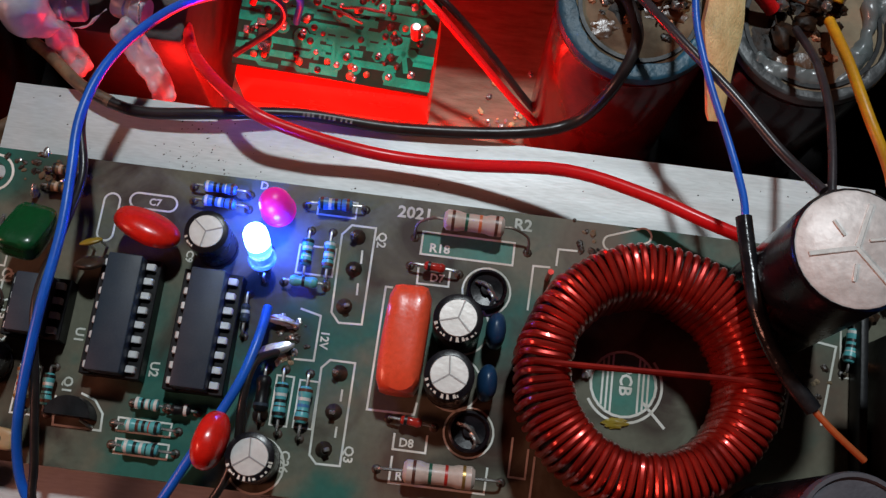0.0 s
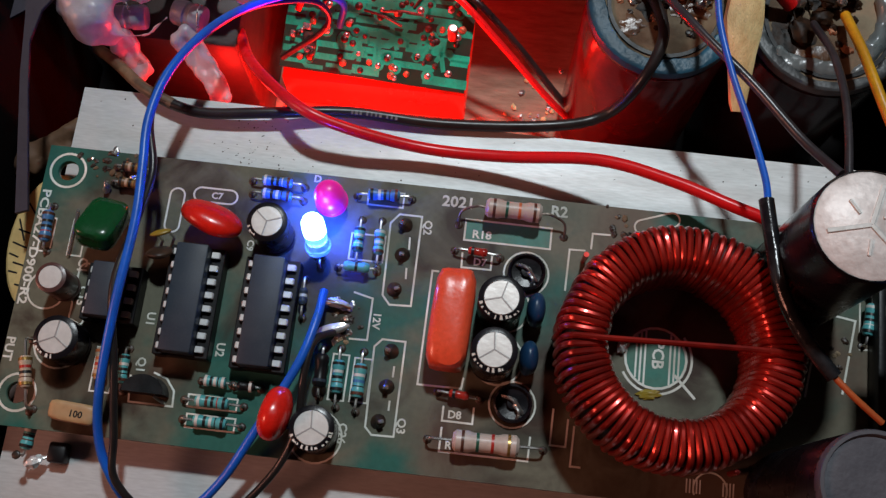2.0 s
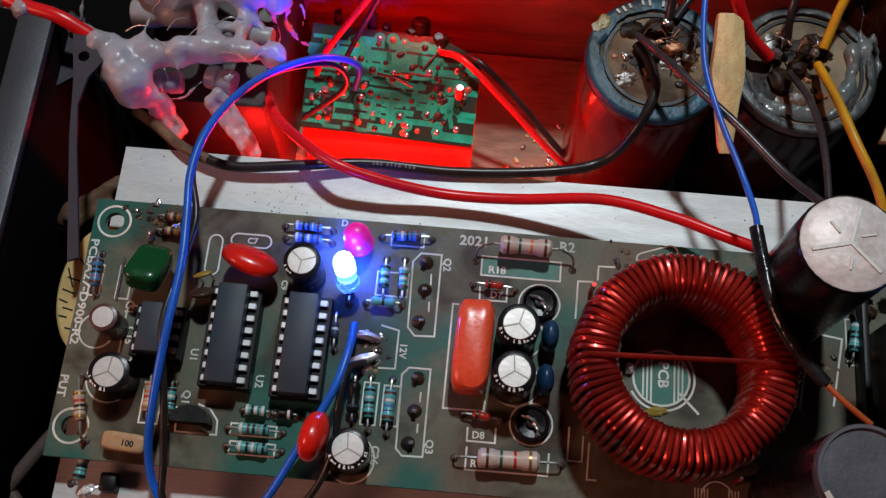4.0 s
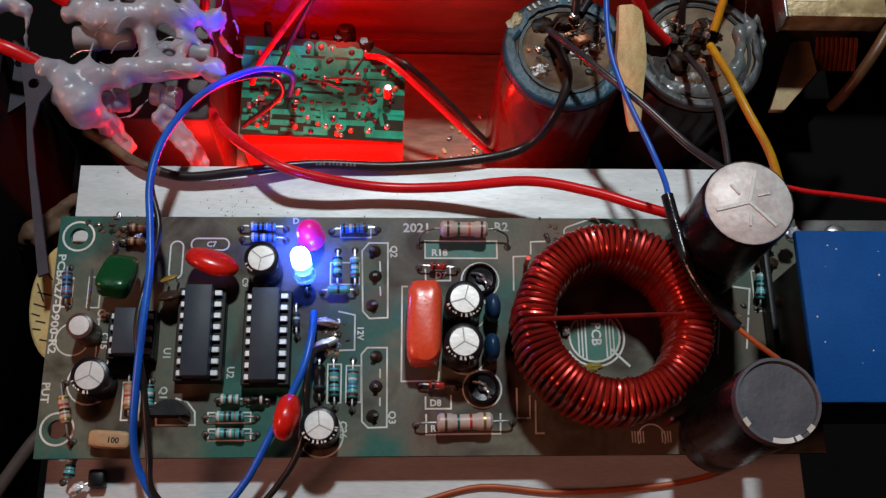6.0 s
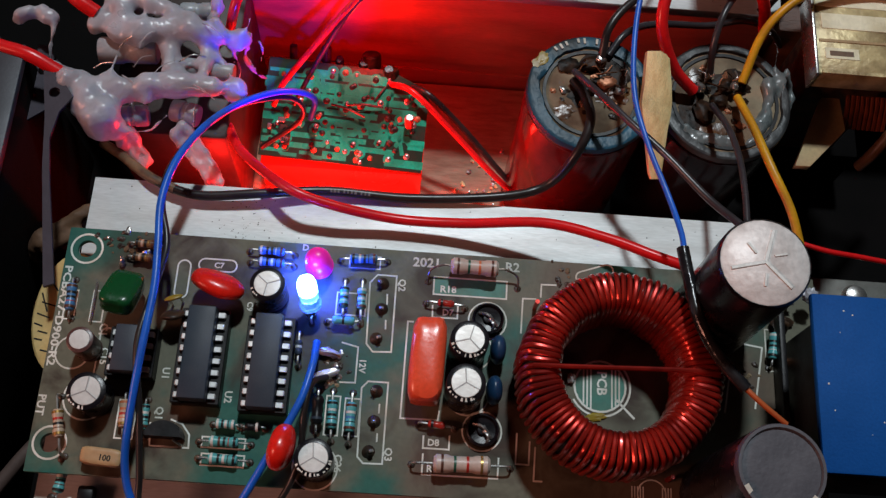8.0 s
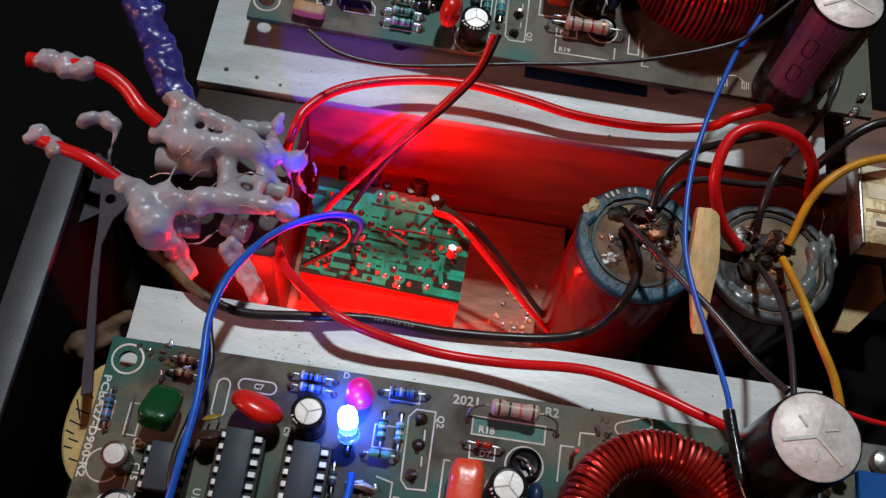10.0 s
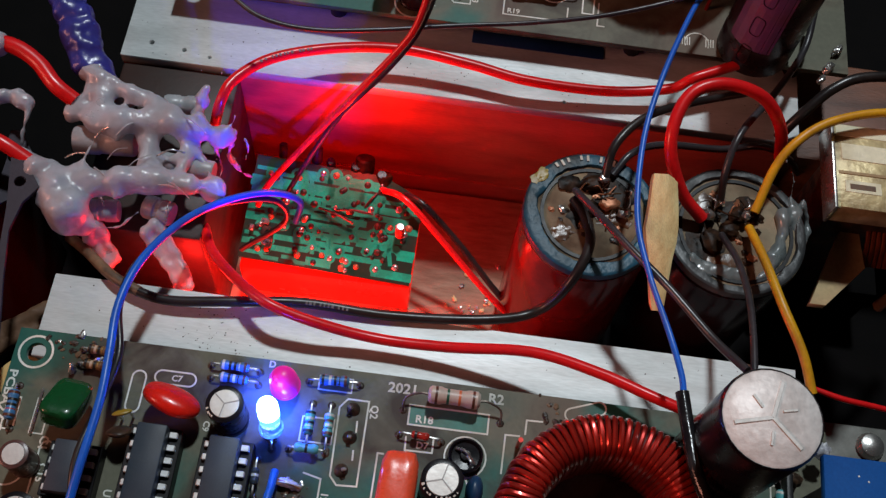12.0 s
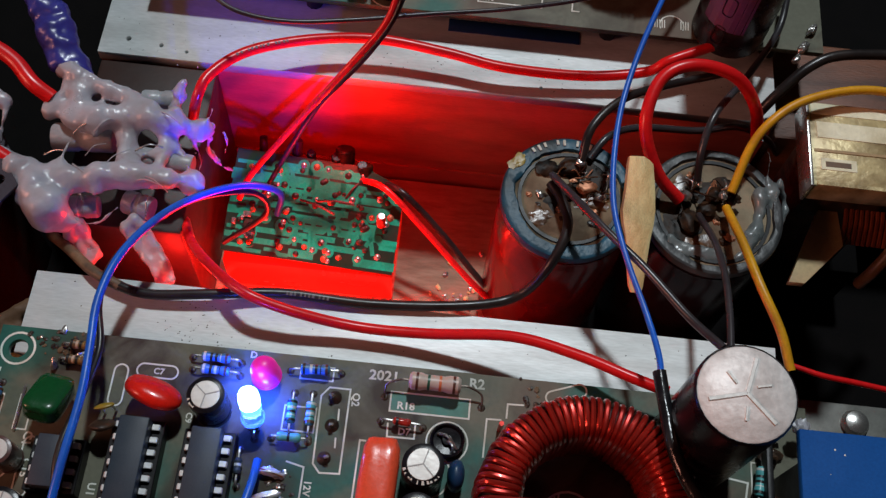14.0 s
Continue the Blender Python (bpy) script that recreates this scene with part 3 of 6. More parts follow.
bm = plate([(-3.72, 4.60), (0.72, 4.60), (0.72, 6.85), (-0.4, 7.3), (-3.72, 7.3)], [], -3.52, -3.38)
bm.transform(TIP)
part("board", bm, M_GREENPCB, gb, smooth=False)

# ---- dark bracket, blue box, small transformer at the edges ----
br = thing("steel_bracket", -9.2, 0, -5.8, "dark grey steel bracket with punched holes, standing upright", "bracket")
bm = bmesh.new()
box(bm, -9.5, -8.0, -5.79, -8.78, 5.1, 0.2, 0.04)
# upright black for its shade, top edge paler for its light
part("upright", bm, M_SHADEBLACK, br)
bm = bmesh.new()
box(bm, -9.52, -8.05, 0.2, -8.75, 5.15, 0.45, 0.05)
part("top_edge", bm, M_STEEL, br, "folded top edge, the light on it put in as paler grey")
blue = thing("blue_box", 9.9, -2.3, 0, "plain matt blue plastic box with dust specks", "box")
bm = bmesh.new()
box(bm, 8.95, -3.95, 0.01, 11.2, -0.75, 2.80, 0.05)
part("body", bm, M_BLACK, blue)
bm = bmesh.new()
box(bm, 8.45, -4.05, 2.80, 11.3, -0.55, 3.0, 0.05)
part("lid", bm, M_BLUEBOX, blue, "matt blue lid")
tr = thing("transformer", 11.5, 6.9, -5.8, "small transformer wrapped in yellowed metal tape", "transformer")
bm = bmesh.new()
box(bm, 9.88, 5.75, 0.2, 12.4, 7.98, 0.85, 0.05)
part("core", bm, M_FOIL, tr, "yellowed and wrinkled metal tape over the core")
for (xa, ya), (xb, yb), hh, mm, nm, lb in (((9.98, 7.62), (12.36, 7.92), 0.012, M_CREAMTAPE, "tape_strip", "cream tape strip"), ((10.05, 7.05), (12.30, 7.48), 0.016, M_CREAMTAPE, "tape_strip", "wide cream tape strip"),
                                          ((10.02, 6.58), (11.85, 6.66), 0.020, M_BOBBIN, "tape_fold", "folded tape edge"), ((10.10, 6.20), (10.92, 6.50), 0.014, M_CREAMTAPE, "label", "small white label"), ((10.22, 6.26), (10.80, 6.40), 0.020, M_BROWNTAPE, "label_print", "brown print on the label"),
                                          ((9.98, 5.80), (12.36, 5.90), 0.022, M_FOIL, "tape_fold", "folded tape edge")):
    bm = bmesh.new()
    box(bm, xa, ya, 0.845, xb, yb, 0.85 + hh, 0.006, 1, m=at(0, 0, 0, 0, 0, 0.3 * math.sin(ya * 5)))
    part(nm, bm, mm, tr, lb)
bm = bmesh.new()
box(bm, 9.84, 5.72, 0.18, 9.92, 8.0, 0.90, 0.02)
part("edge_strip", bm, M_TIN, tr, "bright worn metal edge")
bm = bmesh.new()
box(bm, 10.2, 6.2, -4.0, 12.2, 7.9, 0.198, 0.2)
# coil in near-black brown below the core
part("coil", bm, M_SOOT, tr, "dark brown winding under the core")
for k in range(9):
    part("bare_turn", tubed([(11.38 + 0.125 * k, 6.22, -0.85), (11.38 + 0.125 * k, 5.92, -0.98), (11.38 + 0.125 * k, 5.50, -1.30)], 0.058, 6, 4), M_DULLCOPPER, tr, "orange copper turn")
bm = bmesh.new()
box(bm, 10.0, 6.1, -5.79, 13, 7.9, -4.0, 0.1)
part("base", bm, M_SHADEBLACK, tr)


# ---- small parts on the board ----
def resistor(p0, p1, body, bands, r, length, label, z=0.20, name="resistor", lead=M_TIN, rise=0.0, category="resistor", group="resistors", shift=0.0, copied=True):
    a, b = Vector((p0[0], p0[1], z)), Vector((p1[0], p1[1], z + rise))
    d = (b - a).normalized()
    c = (a + b) / 2 + Vector((0, shift, 0))
    ob = thing(name, c.x, c.y, 0, label, category, group)
    m = between(c - d * length / 2, c + d * length / 2)
    L = length
    shell = part("body", turned(bmesh.new(), [(0, 0), (r * 0.72, 0.015), (r, 0.07), (r, 0.24 * L), (r * 0.86, 0.32 * L), (r * 0.86, 0.68 * L), (r, 0.76 * L), (r, L - 0.07), (r * 0.72, L - 0.015), (0, L)], m, 14), body, ob)
    for f, mm in bands:
        rr = (r if f < 0.26 or f > 0.74 else r * 0.86) * 1.025
        part("band", turned(bmesh.new(), [(rr * 0.9, f * L - 0.028), (rr, f * L - 0.026), (rr, f * L + 0.026), (rr * 0.9, f * L + 0.028)], m, 14), mm, shell)
    e0, e1 = c - d * length / 2, c + d * length / 2
    for e, q, o in ((e0, p0, -d), (e1, p1, d)):
        if shift:
            k = e + o * 0.16
            route = [e, k, ((k.x + q[0]) / 2 + o.x * 0.12, (k.y + q[1]) / 2 + 0.06, e.z * 0.6), (q[0], q[1], 0.04), (q[0], q[1], -0.10)]
        else:
            route = [e, (q[0] * 0.85 + e.x * 0.15, q[1] * 0.85 + e.y * 0.15, e.z * 0.95), (q[0], q[1], e.z * 0.45), (q[0], q[1], -0.10)]
        part("lead", tubed(route, 0.026, 6, 4), M_OLDLEAD if shift else lead, ob)
        b2 = bmesh.new()
        turned(b2, [(0.085, 0.001), (0.075, 0.012), (0.035, 0.02), (0, 0.022)], at(q[0], q[1], 0), 8)
        part("solder_pad", b2, M_SOOT, ob)
    return on_board(ob) if copied else ob


BK, BR_, RD, GN, OG, GD, WH = M_B_BLACK, M_B_BROWN, M_B_RED, M_B_GREEN, M_B_ORANGE, M_B_GOLD, M_B_WHITE
FOUR = (0.13, 0.36, 0.53, 0.70, 0.87)


def bands(*mm):
    return list(zip(FOUR, mm))


L_BLUE = "blue metal film resistor soldered flat on the board"
L_TEAL = "teal metal film resistor soldered flat on the board"
resistor((-6.72, -0.39, 0.00), (-6.67, -1.28, 0.00), M_RBLUE, bands(BR_, BK, BK, RD, BR_), 0.115, 0.62, L_BLUE)
resistor((-3.03, 0.55, 0.00), (-2.01, 0.53, 0.00), M_RBLUE, bands(WH, BK, BK, WH, BR_), 0.10, 0.60, L_BLUE)
resistor((-2.99, 0.29, 0.00), (-2.00, 0.26, 0.00), M_RBLUE, bands(WH, BK, WH, BK, BR_), 0.10, 0.60, L_BLUE)
resistor((-0.99, 0.48, 0.00), (0.06, 0.53, 0.00), M_RBLUE, bands(BK, WH, BK, BK, BR_), 0.115, 0.62, L_BLUE)
resistor((-0.83, 0.02, 0.00), (-0.82, -0.86, 0.00), M_RTEAL, bands(BK, WH, BK, WH, BK), 0.105, 0.50, L_TEAL)
resistor((-0.45, 0.04, 0.00), (-0.43, -0.89, 0.00), M_RTEAL, bands(WH, BR_, WH, BK, BR_), 0.105, 0.50, L_TEAL)
resistor((-1.16, -0.96, 0.00), (-0.42, -0.96, 0.00), M_RTEAL, [(0.5, BK)], 0.10, 0.50, L_TEAL, 0.24)
resistor((-0.87, -2.47, 0.00), (-0.83, -3.56, 0.00), M_RTEAL, bands(BK, WH, BK, BR_, BK), 0.115, 0.62, L_TEAL)
resistor((-0.45, -2.49, 0.00), (-0.46, -3.60, 0.00), M_RTEAL, bands(BR_, WH, M_RBLUE, BK, BR_), 0.12, 0.64, L_TEAL)
resistor((-3.32, -3.36, 0.00), (-2.75, -3.37, 0.00), M_RTEAL, bands(WH, BK, WH, BK, WH), 0.10, 0.42, L_TEAL)
resistor((-3.57, -3.73, 0.00), (-2.48, -3.74, 0.00), M_RTEAL, bands(WH, BR_, BK, RD, BK), 0.11, 0.62, L_TEAL)
resistor((-3.54, -4.08, 0.00), (-2.46, -4.10, 0.00), M_RTEAL, bands(WH, BK, WH, BK, BK), 0.11, 0.62, L_TEAL)
resistor((-5.18, -2.84, 0.00), (-5.12, -3.72, 0.00), M_RTAN, bands(OG, OG, RD, OG, GD), 0.12, 0.60, "tan carbon resistor with orange bands on the board")
resistor((-4.74, -2.93, 0.00), (-4.71, -3.72, 0.00), M_RTEAL, bands(BK, WH, BK, BK, BR_), 0.10, 0.55, L_TEAL)
resistor((-6.55, -2.98, 0.00), (-6.27, -4.22, 0.00), M_RTAN, bands(GD, RD, BK, BR_, GD), 0.12, 0.60, "tan carbon resistor hanging over the board corner", 0.35, copied=False)
resistor((-6.32, -4.27, -0.20), (-6.39, -5.05, -0.20), M_RTEAL, bands(BK, WH, BK, BR_, BK), 0.12, 0.55, "teal resistor hanging below the board corner", -0.30, copied=False)
resistor((1.00, 0.14, 0.00), (3.00, 0.12, 0.00), M_RPALE, [(0.16, BR_), (0.38, GN), (0.60, OG), (0.86, BR_)], 0.185, 1.08, "large pale power resistor with colour bands, bent back on its leads", 0.36, shift=0.30, group="power resistors")
r19 = resistor((0.89, -3.92, 0.00), (2.97, -3.88, 0.00), M_RPALE, [(0.16, BR_), (0.38, GN), (0.60, RD), (0.84, GD)], 0.195, 1.20, "large pale power resistor with colour bands, raised on leads", 0.32, group="power resistors", copied=False)
resistor((0.98, -0.38, 0.00), (1.85, -0.43, 0.00), M_GLASSRED, [(0.25, BK)], 0.085, 0.38, "small red glass diode on bent leads", 0.22, "diode", category="diode", group="diodes")
resistor((0.98, -3.06, 0.00), (1.75, -3.12, 0.00), M_GLASSRED, [(0.25, BK)], 0.085, 0.38, "small red glass diode on bent leads", 0.22, "diode", category="diode", group="diodes")
resistor((-2.70, -3.39, 0.00), (-2.22, -3.38, 0.00), M_BLACK, [(0.75, WH)], 0.10, 0.34, "small black diode with a white band", 0.2, "diode", category="diode", group="diodes")
resistor((-1.17, -2.50, 0.00), (-1.15, -3.40, 0.00), M_BLACK, [(0.8, M_CHIP)], 0.13, 0.62, "small black diode standing beside resistors", 0.25, "diode", category="diode", group="diodes")
resistor((-1.71, -1.25, 0.00), (-1.68, -2.00, 0.00), M_CHIP, [(0.45, WH)], 0.085, 0.34, "small dark diode with a pale band", 0.2, "diode", category="diode", group="diodes")
resistor((-1.49, -0.42, 0.00), (-1.49, -1.01, 0.00), M_BLACK, [(0.8, M_CHIP)], 0.09, 0.34, "small black diode beside the lit diode", 0.2, "diode", category="diode", group="diodes")
resistor((8.75, -0.39, 0.00), (8.61, -1.32, 0.00), M_RTEAL, bands(WH, BK, BK, WH, BK), 0.115, 0.62, L_TEAL)
lk = thing("wire_link", -6.1, -0.9, 0, "bare tinned wire link on the board", "wire link")
part("link", tubed([(-6.28, -0.41, -0.10), (-6.23, -0.47, 0.06), (-6.23, -1.32, 0.06), (-6.28, -1.27, -0.10)], 0.03, 6, 2), M_TIN, lk)
on_board(lk)


def chip(x0, y0, x1, y1, pins, label):
    """A dual in-line chip in its socket. x0, x1: the two pin rows; y0: first pin, y1: last."""
    cx, cy = (x0 + x1) / 2, (y0 + y1) / 2
    ob = thing("integrated_circuit", cx, cy, 0, label, "chip", "socketed chips")
    pitch = (y0 - y1) / (pins - 1)
    w = (x1 - x0) / 2
    sock = bmesh.new()
    for s in (-1, 1):
        box(sock, cx + s * w - 0.12, y1 - 0.15, 0.01, cx + s * w + 0.12, y0 + 0.15, 0.36, 0.015, 1)
    for yy in (y0 + 0.06, y1 - 0.14, cy - 0.05):
        box(sock, cx - w + 0.1, yy, 0.01, cx + w - 0.1, yy + 0.1, 0.30, 0.01, 1)
    part("socket", sock, M_BLACK, ob)
    body = bmesh.new()
    box(body, cx - 0.31, y1 - 0.12, 0.36, cx + 0.27, y0 + 0.12, 0.74, 0.03, 2)
    part("body", body, M_CHIP, ob, "dark epoxy chip body")
    for k in range(pins):
        y = y0 - k * pitch
        for s in (-1, 1):
            b2 = bmesh.new()
            box(b2, cx + s * 0.355 - 0.075, y - 0.060, 0.43, cx + s * 0.355 + 0.075, y + 0.060, 0.465, 0.01, 1)
            box(b2, cx + s * 0.42 - 0.02, y - 0.055, 0.28, cx + s * 0.42 + 0.02, y + 0.055, 0.45, 0.01, 1)
            part("pin", b2, M_PIN, ob, smooth=False)
    return on_board(ob)


PINS_Y0, PINS_Y1 = -1.02, -2.80
chip(-4.11, PINS_Y0 - 0.08, -3.33, PINS_Y1 - 0.06, 8, "black sixteen-pin chip in a socket with bright pins")
chip(-2.69, -1.17, -1.91, -2.95, 8, "black sixteen-pin chip in a socket below a capacitor")
chip(-5.55, -1.62, -4.78, -2.38, 4, "black eight-pin chip in a socket under two wires")

# capacitors: plain cans
ecap("electrolytic_capacitor", -2.40, -0.52, 1.10, 0.37, "small black electrolytic capacitor with white scored top", spin=20, marks=2)
ecap("electrolytic_capacitor", 1.92, -1.45, 1.20, 0.41, "small black electrolytic capacitor with printed sleeve", spin=75, marks=5)
ecap("electrolytic_capacitor", 1.89, -2.38, 1.20, 0.41, "small black electrolytic capacitor with printed sleeve", spin=95, marks=4)
ecap("electrolytic_capacitor", -1.10, -4.03, 0.80, 0.40, "small black electrolytic capacitor with a torn sleeve", spin=95, marks=6)
ecap("electrolytic_capacitor", -5.84, -2.98, 0.80, 0.40, "small black electrolytic capacitor with white scored top", spin=85, marks=3)
ecap("electrolytic_capacitor", -6.14, -1.93, 0.85, 0.28, "small brown electrolytic capacitor with plain white top", mat("brown_sleeve", (0.10, 0.045, 0.04), 0.3), grooves=0)


def pebble(name, x, y, z, sx, sy, sz, material, label, category, rot=(0, 0, 0), p=2.0, legs=True, group=""):
    """A dipped or boxed component: a rounded body (p: 2 round, 5 boxy) on two leads."""
    ob = thing(name, x, y, 0, label, category, group)
    b2 = bmesh.new()
    bmesh.ops.create_uvsphere(b2, u_segments=28, v_segments=18, radius=1.0)
    m = at(x, y, z, *rot)
    rng2 = random.Random(int(abs(x * 977 + y * 131)))
    off = Vector((rng2.uniform(0, 9), rng2.uniform(0, 9), 0))
    for v in b2.verts:
        n = (abs(v.co.x) ** p + abs(v.co.y) ** p + abs(v.co.z) ** p) ** (-1 / p)
        wob = 1 + 0.05 * noise.noise(v.co * 1.3 + off)
        v.co = m @ Vector((v.co.x * n * sx * wob, v.co.y * n * sy * wob, v.co.z * n * sz * wob))
    part("body", b2, material, ob)
    if legs:
        d = m.to_3x3() @ Vector((1, 0, 0))
        for s in (-0.55, 0.55):
            q = m @ Vector((s * sx, 0, -sz * 0.8))
            part("lead", tubed([q, (q.x, q.y, q.z * 0.4), (q.x, q.y, -0.1)], 0.028, 6, 2), M_TIN, ob)
    return on_board(ob)


pebble("polyester_capacitor", -3.52, -0.45, 0.62, 0.61, 0.24, 0.40, M_REDCAP, "glossy red dipped polyester capacitor leaning over the board", "capacitor", (38, 0, -19), 2.2, group="red dipped capacitors")
pebble("polyester_capacitor", -1.77, -3.85, 0.70, 0.27, 0.47, 0.42, M_REDCAP, "glossy red dipped polyester capacitor, oval and upright", "capacitor", (-25, 0, -10), 2.4, group="red dipped capacitors")
pebble("film_capacitor", -5.50, -0.78, 0.62, 0.37, 0.24, 0.50, M_GREENCAP, "dark green film capacitor leaning over a chip", "capacitor", (62, 0, -8), 5.0)
pebble("box_capacitor", 1.08, -1.80, 0.47, 0.37, 0.92, 0.46, M_FILM, "smooth orange-red film capacitor block", "capacitor", (0, 0, -1), 6.0)
pebble("ceramic_capacitor", -5.45, -4.21, 0.22, 0.42, 0.18, 0.14, M_TANCAP, "flat tan ceramic capacitor lying on the board", "capacitor", (0, 0, -4), 6.0)
solo("capacitor_print", letters("100", -5.49, -4.29, 0.36, 0.17, -4), M_BLACK, "dark printed value 100 on the tan capacitor", "print")
pebble("ceramic_capacitor", -4.40, -1.16, 0.45, 0.26, 0.10, 0.30, M_SOOT, "scorched ceramic disc capacitor", "capacitor", (30, 0, 10), 2.0)
pebble("ceramic_capacitor", -4.41, -0.82, 0.60, 0.20, 0.05, 0.10, M_YELCAP, "amber flake of a ceramic capacitor", "capacitor", (40, 0, 20), 2.0)
pebble("ceramic_capacitor", 2.58, -1.44, 0.45, 0.17, 0.31, 0.36, M_BLUECAP, "dark blue ceramic disc capacitor standing on edge", "capacitor", (0, 0, 0), 2.2, group="blue ceramic capacitors")
pebble("ceramic_capacitor", 2.53, -2.33, 0.45, 0.17, 0.31, 0.36, M_BLUECAP, "dark blue ceramic disc capacitor standing on edge", "capacitor", (0, 0, 0), 2.2, group="blue ceramic capacitors")


def drum(x, y):
    ob = thing("drum_coil", x, y, 0, "glossy black drum coil with bright bent leads", "coil", "drum coils")
    part("drum", turned(bmesh.new(), [(0, 0.005), (0.33, 0.005), (0.35, 0.03), (0.35, 0.2), (0.31, 0.22), (0.28, 0.14), (0.12, 0.12), (0.10, 0.2), (0, 0.21)], at(x, y, 0), 26), M_SLEEVE, ob)
    part("lead", tubed([(x - 0.2, y + 0.12, 0.16), (x, y + 0.05, 0.26), (x + 0.2, y - 0.16, 0.16)], 0.035, 6, 4), M_TIN, ob)
    part("lead", tubed([(x + 0.02, y - 0.02, 0.2), (x + 0.12, y - 0.15, 0.25), (x + 0.1, y - 0.26, 0.15)], 0.03, 6, 4), M_TIN, ob)
    return on_board(ob)


drum(2.36, -0.67)
drum(2.34, -3.13)

tq = thing("transistor", -4.23, -3.63, 0, "small black half-round transistor flat in its printed outline", "transistor")
bm = bmesh.new()
pr = [(0.42 * math.cos(radians(a)), 0.36 * math.sin(radians(a)) - 0.1) for a in range(0, 181, 15)]
cxq, cyq = -4.28, -3.63
lo = [bm.verts.new((cxq + x, cyq + y, 0.02)) for x, y in pr]
hi = [bm.verts.new((cxq + x * 0.92, cyq + y * 0.92, 0.34)) for x, y in pr]
bm.faces.new(lo), bm.faces.new(hi)
for k in range(len(pr)):
    j = (k + 1) % len(pr)
    bm.faces.new((lo[k], lo[j], hi[j], hi[k]))
part("body", bm, M_BLACK, tq)
part("lead", tubed([(cxq + 0.2, cyq - 0.12, 0.2), (cxq + 0.34, cyq - 0.2, 0.1), (cxq + 0.38, cyq - 0.2, -0.1)], 0.03, 6, 3), M_TIN, tq)
on_board(tq)

# lit blue diode, and a magenta one behind it
led = thing("blue_light_diode", -1.6, -0.4, 0, "lit blue light-emitting diode, white-hot at its tip", "light diode")
base, tip = Vector((-1.50, -0.74, 0.48)), Vector((-1.60, -0.40, 1.26))
m = between(base, tip)
H = (tip - base).length
part("lens", turned(bmesh.new(), [(0.208, H * 0.52), (0.210, H * 0.74), (0.200, H * 0.85), (0.165, H * 0.94), (0.10, H * 1.0), (0, H * 1.02)], m, 24), M_LEDBLUE, led, "white-hot glowing lens")
part("lens_edge", turned(bmesh.new(), [(0.206, H * 0.36), (0.208, H * 0.52)], m, 24), M_LEDRING, led, "pale blue clear plastic below the lens")
part("collar", turned(bmesh.new(), [(0, 0), (0.24, 0), (0.248, 0.03), (0.245, 0.09), (0.212, 0.10), (0.206, H * 0.36)], m, 24), M_LEDTUBE, led, "blue clear collar")
part("cup", turned(bmesh.new(), [(0.04, 0.02), (0.05, 0.12), (0.15, 0.20), (0.14, 0.21), (0, 0.15)], m, 12), M_PIN, led, "bright reflector cup inside the collar")
for s in (-0.12, 0.12):
    q = m @ Vector((s, 0, 0.0))
    part("lead", tubed([q, (q.x + s * 0.3, q.y - 0.1, 0.2), (q.x + s * 0.5, q.y - 0.12, -0.1)], 0.03, 6, 3), M_TIN, led)
on_board(led)
pk = thing("magenta_light_diode", -1.48, 0.41, 0, "round magenta light-emitting diode, unlit, with a faint glow put into its plastic", "light diode")
base, tip = Vector((-1.42, 0.24, 0.25)), Vector((-1.45, 0.26, 0.92))
m = between(base, tip)
H = (tip - base).length
part("lens", turned(bmesh.new(), [(0, 0), (0.31, 0), (0.315, 0.04), (0.31, 0.08), (0.292, 0.1), (0.29, H * 0.50), (0.278, H * 0.65), (0.245, H * 0.79), (0.19, H * 0.91), (0.12, H * 0.98), (0.05, H * 1.01), (0, H * 1.015)], m, 26), M_LEDPINK, pk, "magenta plastic lens")
for s in (-0.12, 0.12):
    q = m @ Vector((s, 0, 0.0))
    part("lead", tubed([q, (q.x, q.y, 0.1), (q.x, q.y, -0.1)], 0.03, 6, 2), M_TIN, pk)
on_board(pk)


# transistor leg stubs and lumps of solder
def stub(p, lean=0.0):
    b2 = bmesh.new()
    turned(b2, [(0.15, 0.0), (0.13, 0.03), (0.085, 0.07), (0.06, 0.13), (0.05, 0.19), (0, 0.2)], at(p[0], p[1], 0, 8, lean), 12)
    ob = solo("solder_joint", b2, M_SOOT, "dark solder joint with a cut transistor leg", "solder joint", "transistor solder joints")
    b2 = bmesh.new()
    box(b2, -0.045, -0.03, 0.15, 0.05, 0.035, 0.26, 0.012, 1, m=at(p[0], p[1], 0, 8, lean, lean * 2))
    part("leg_tip", b2, M_TIN, ob, "bright cut end of the leg")
    return on_board(ob)


for k, p in enumerate(((-0.01, 0.01, 0.00), (0.01, -0.58, 0.00), (-0.05, -1.26, 0.00), (0.04, -2.42, 0.00), (0.04, -3.08, 0.00), (-0.02, -3.72, 0.00))):
    stub(p, 12 * (k % 3 - 1))


def lump(name, p, size, material, label, stretch=(1, 1, 0.6), turn=0.0, rough=0.35, copy=False, category="solder"):
    b2 = bmesh.new()
    bmesh.ops.create_icosphere(b2, subdivisions=3, radius=1.0)
    off = Vector((p[0] * 3.1, p[1] * 2.3, 1.7))
    m = at(p[0], p[1], p[2], 0, 0, turn)
    for v in b2.verts:
        k = 1 + rough * noise.noise(v.co * 1.6 + off) + 0.5 * rough * noise.noise(v.co * 4.1 + off)
        v.co = m @ (Vector((v.co.x * stretch[0], v.co.y * stretch[1], v.co.z * stretch[2])) * (size * k))
    ob = solo(name, b2, material, label, category, "solder and flux lumps")
    return on_board(ob) if copy else ob


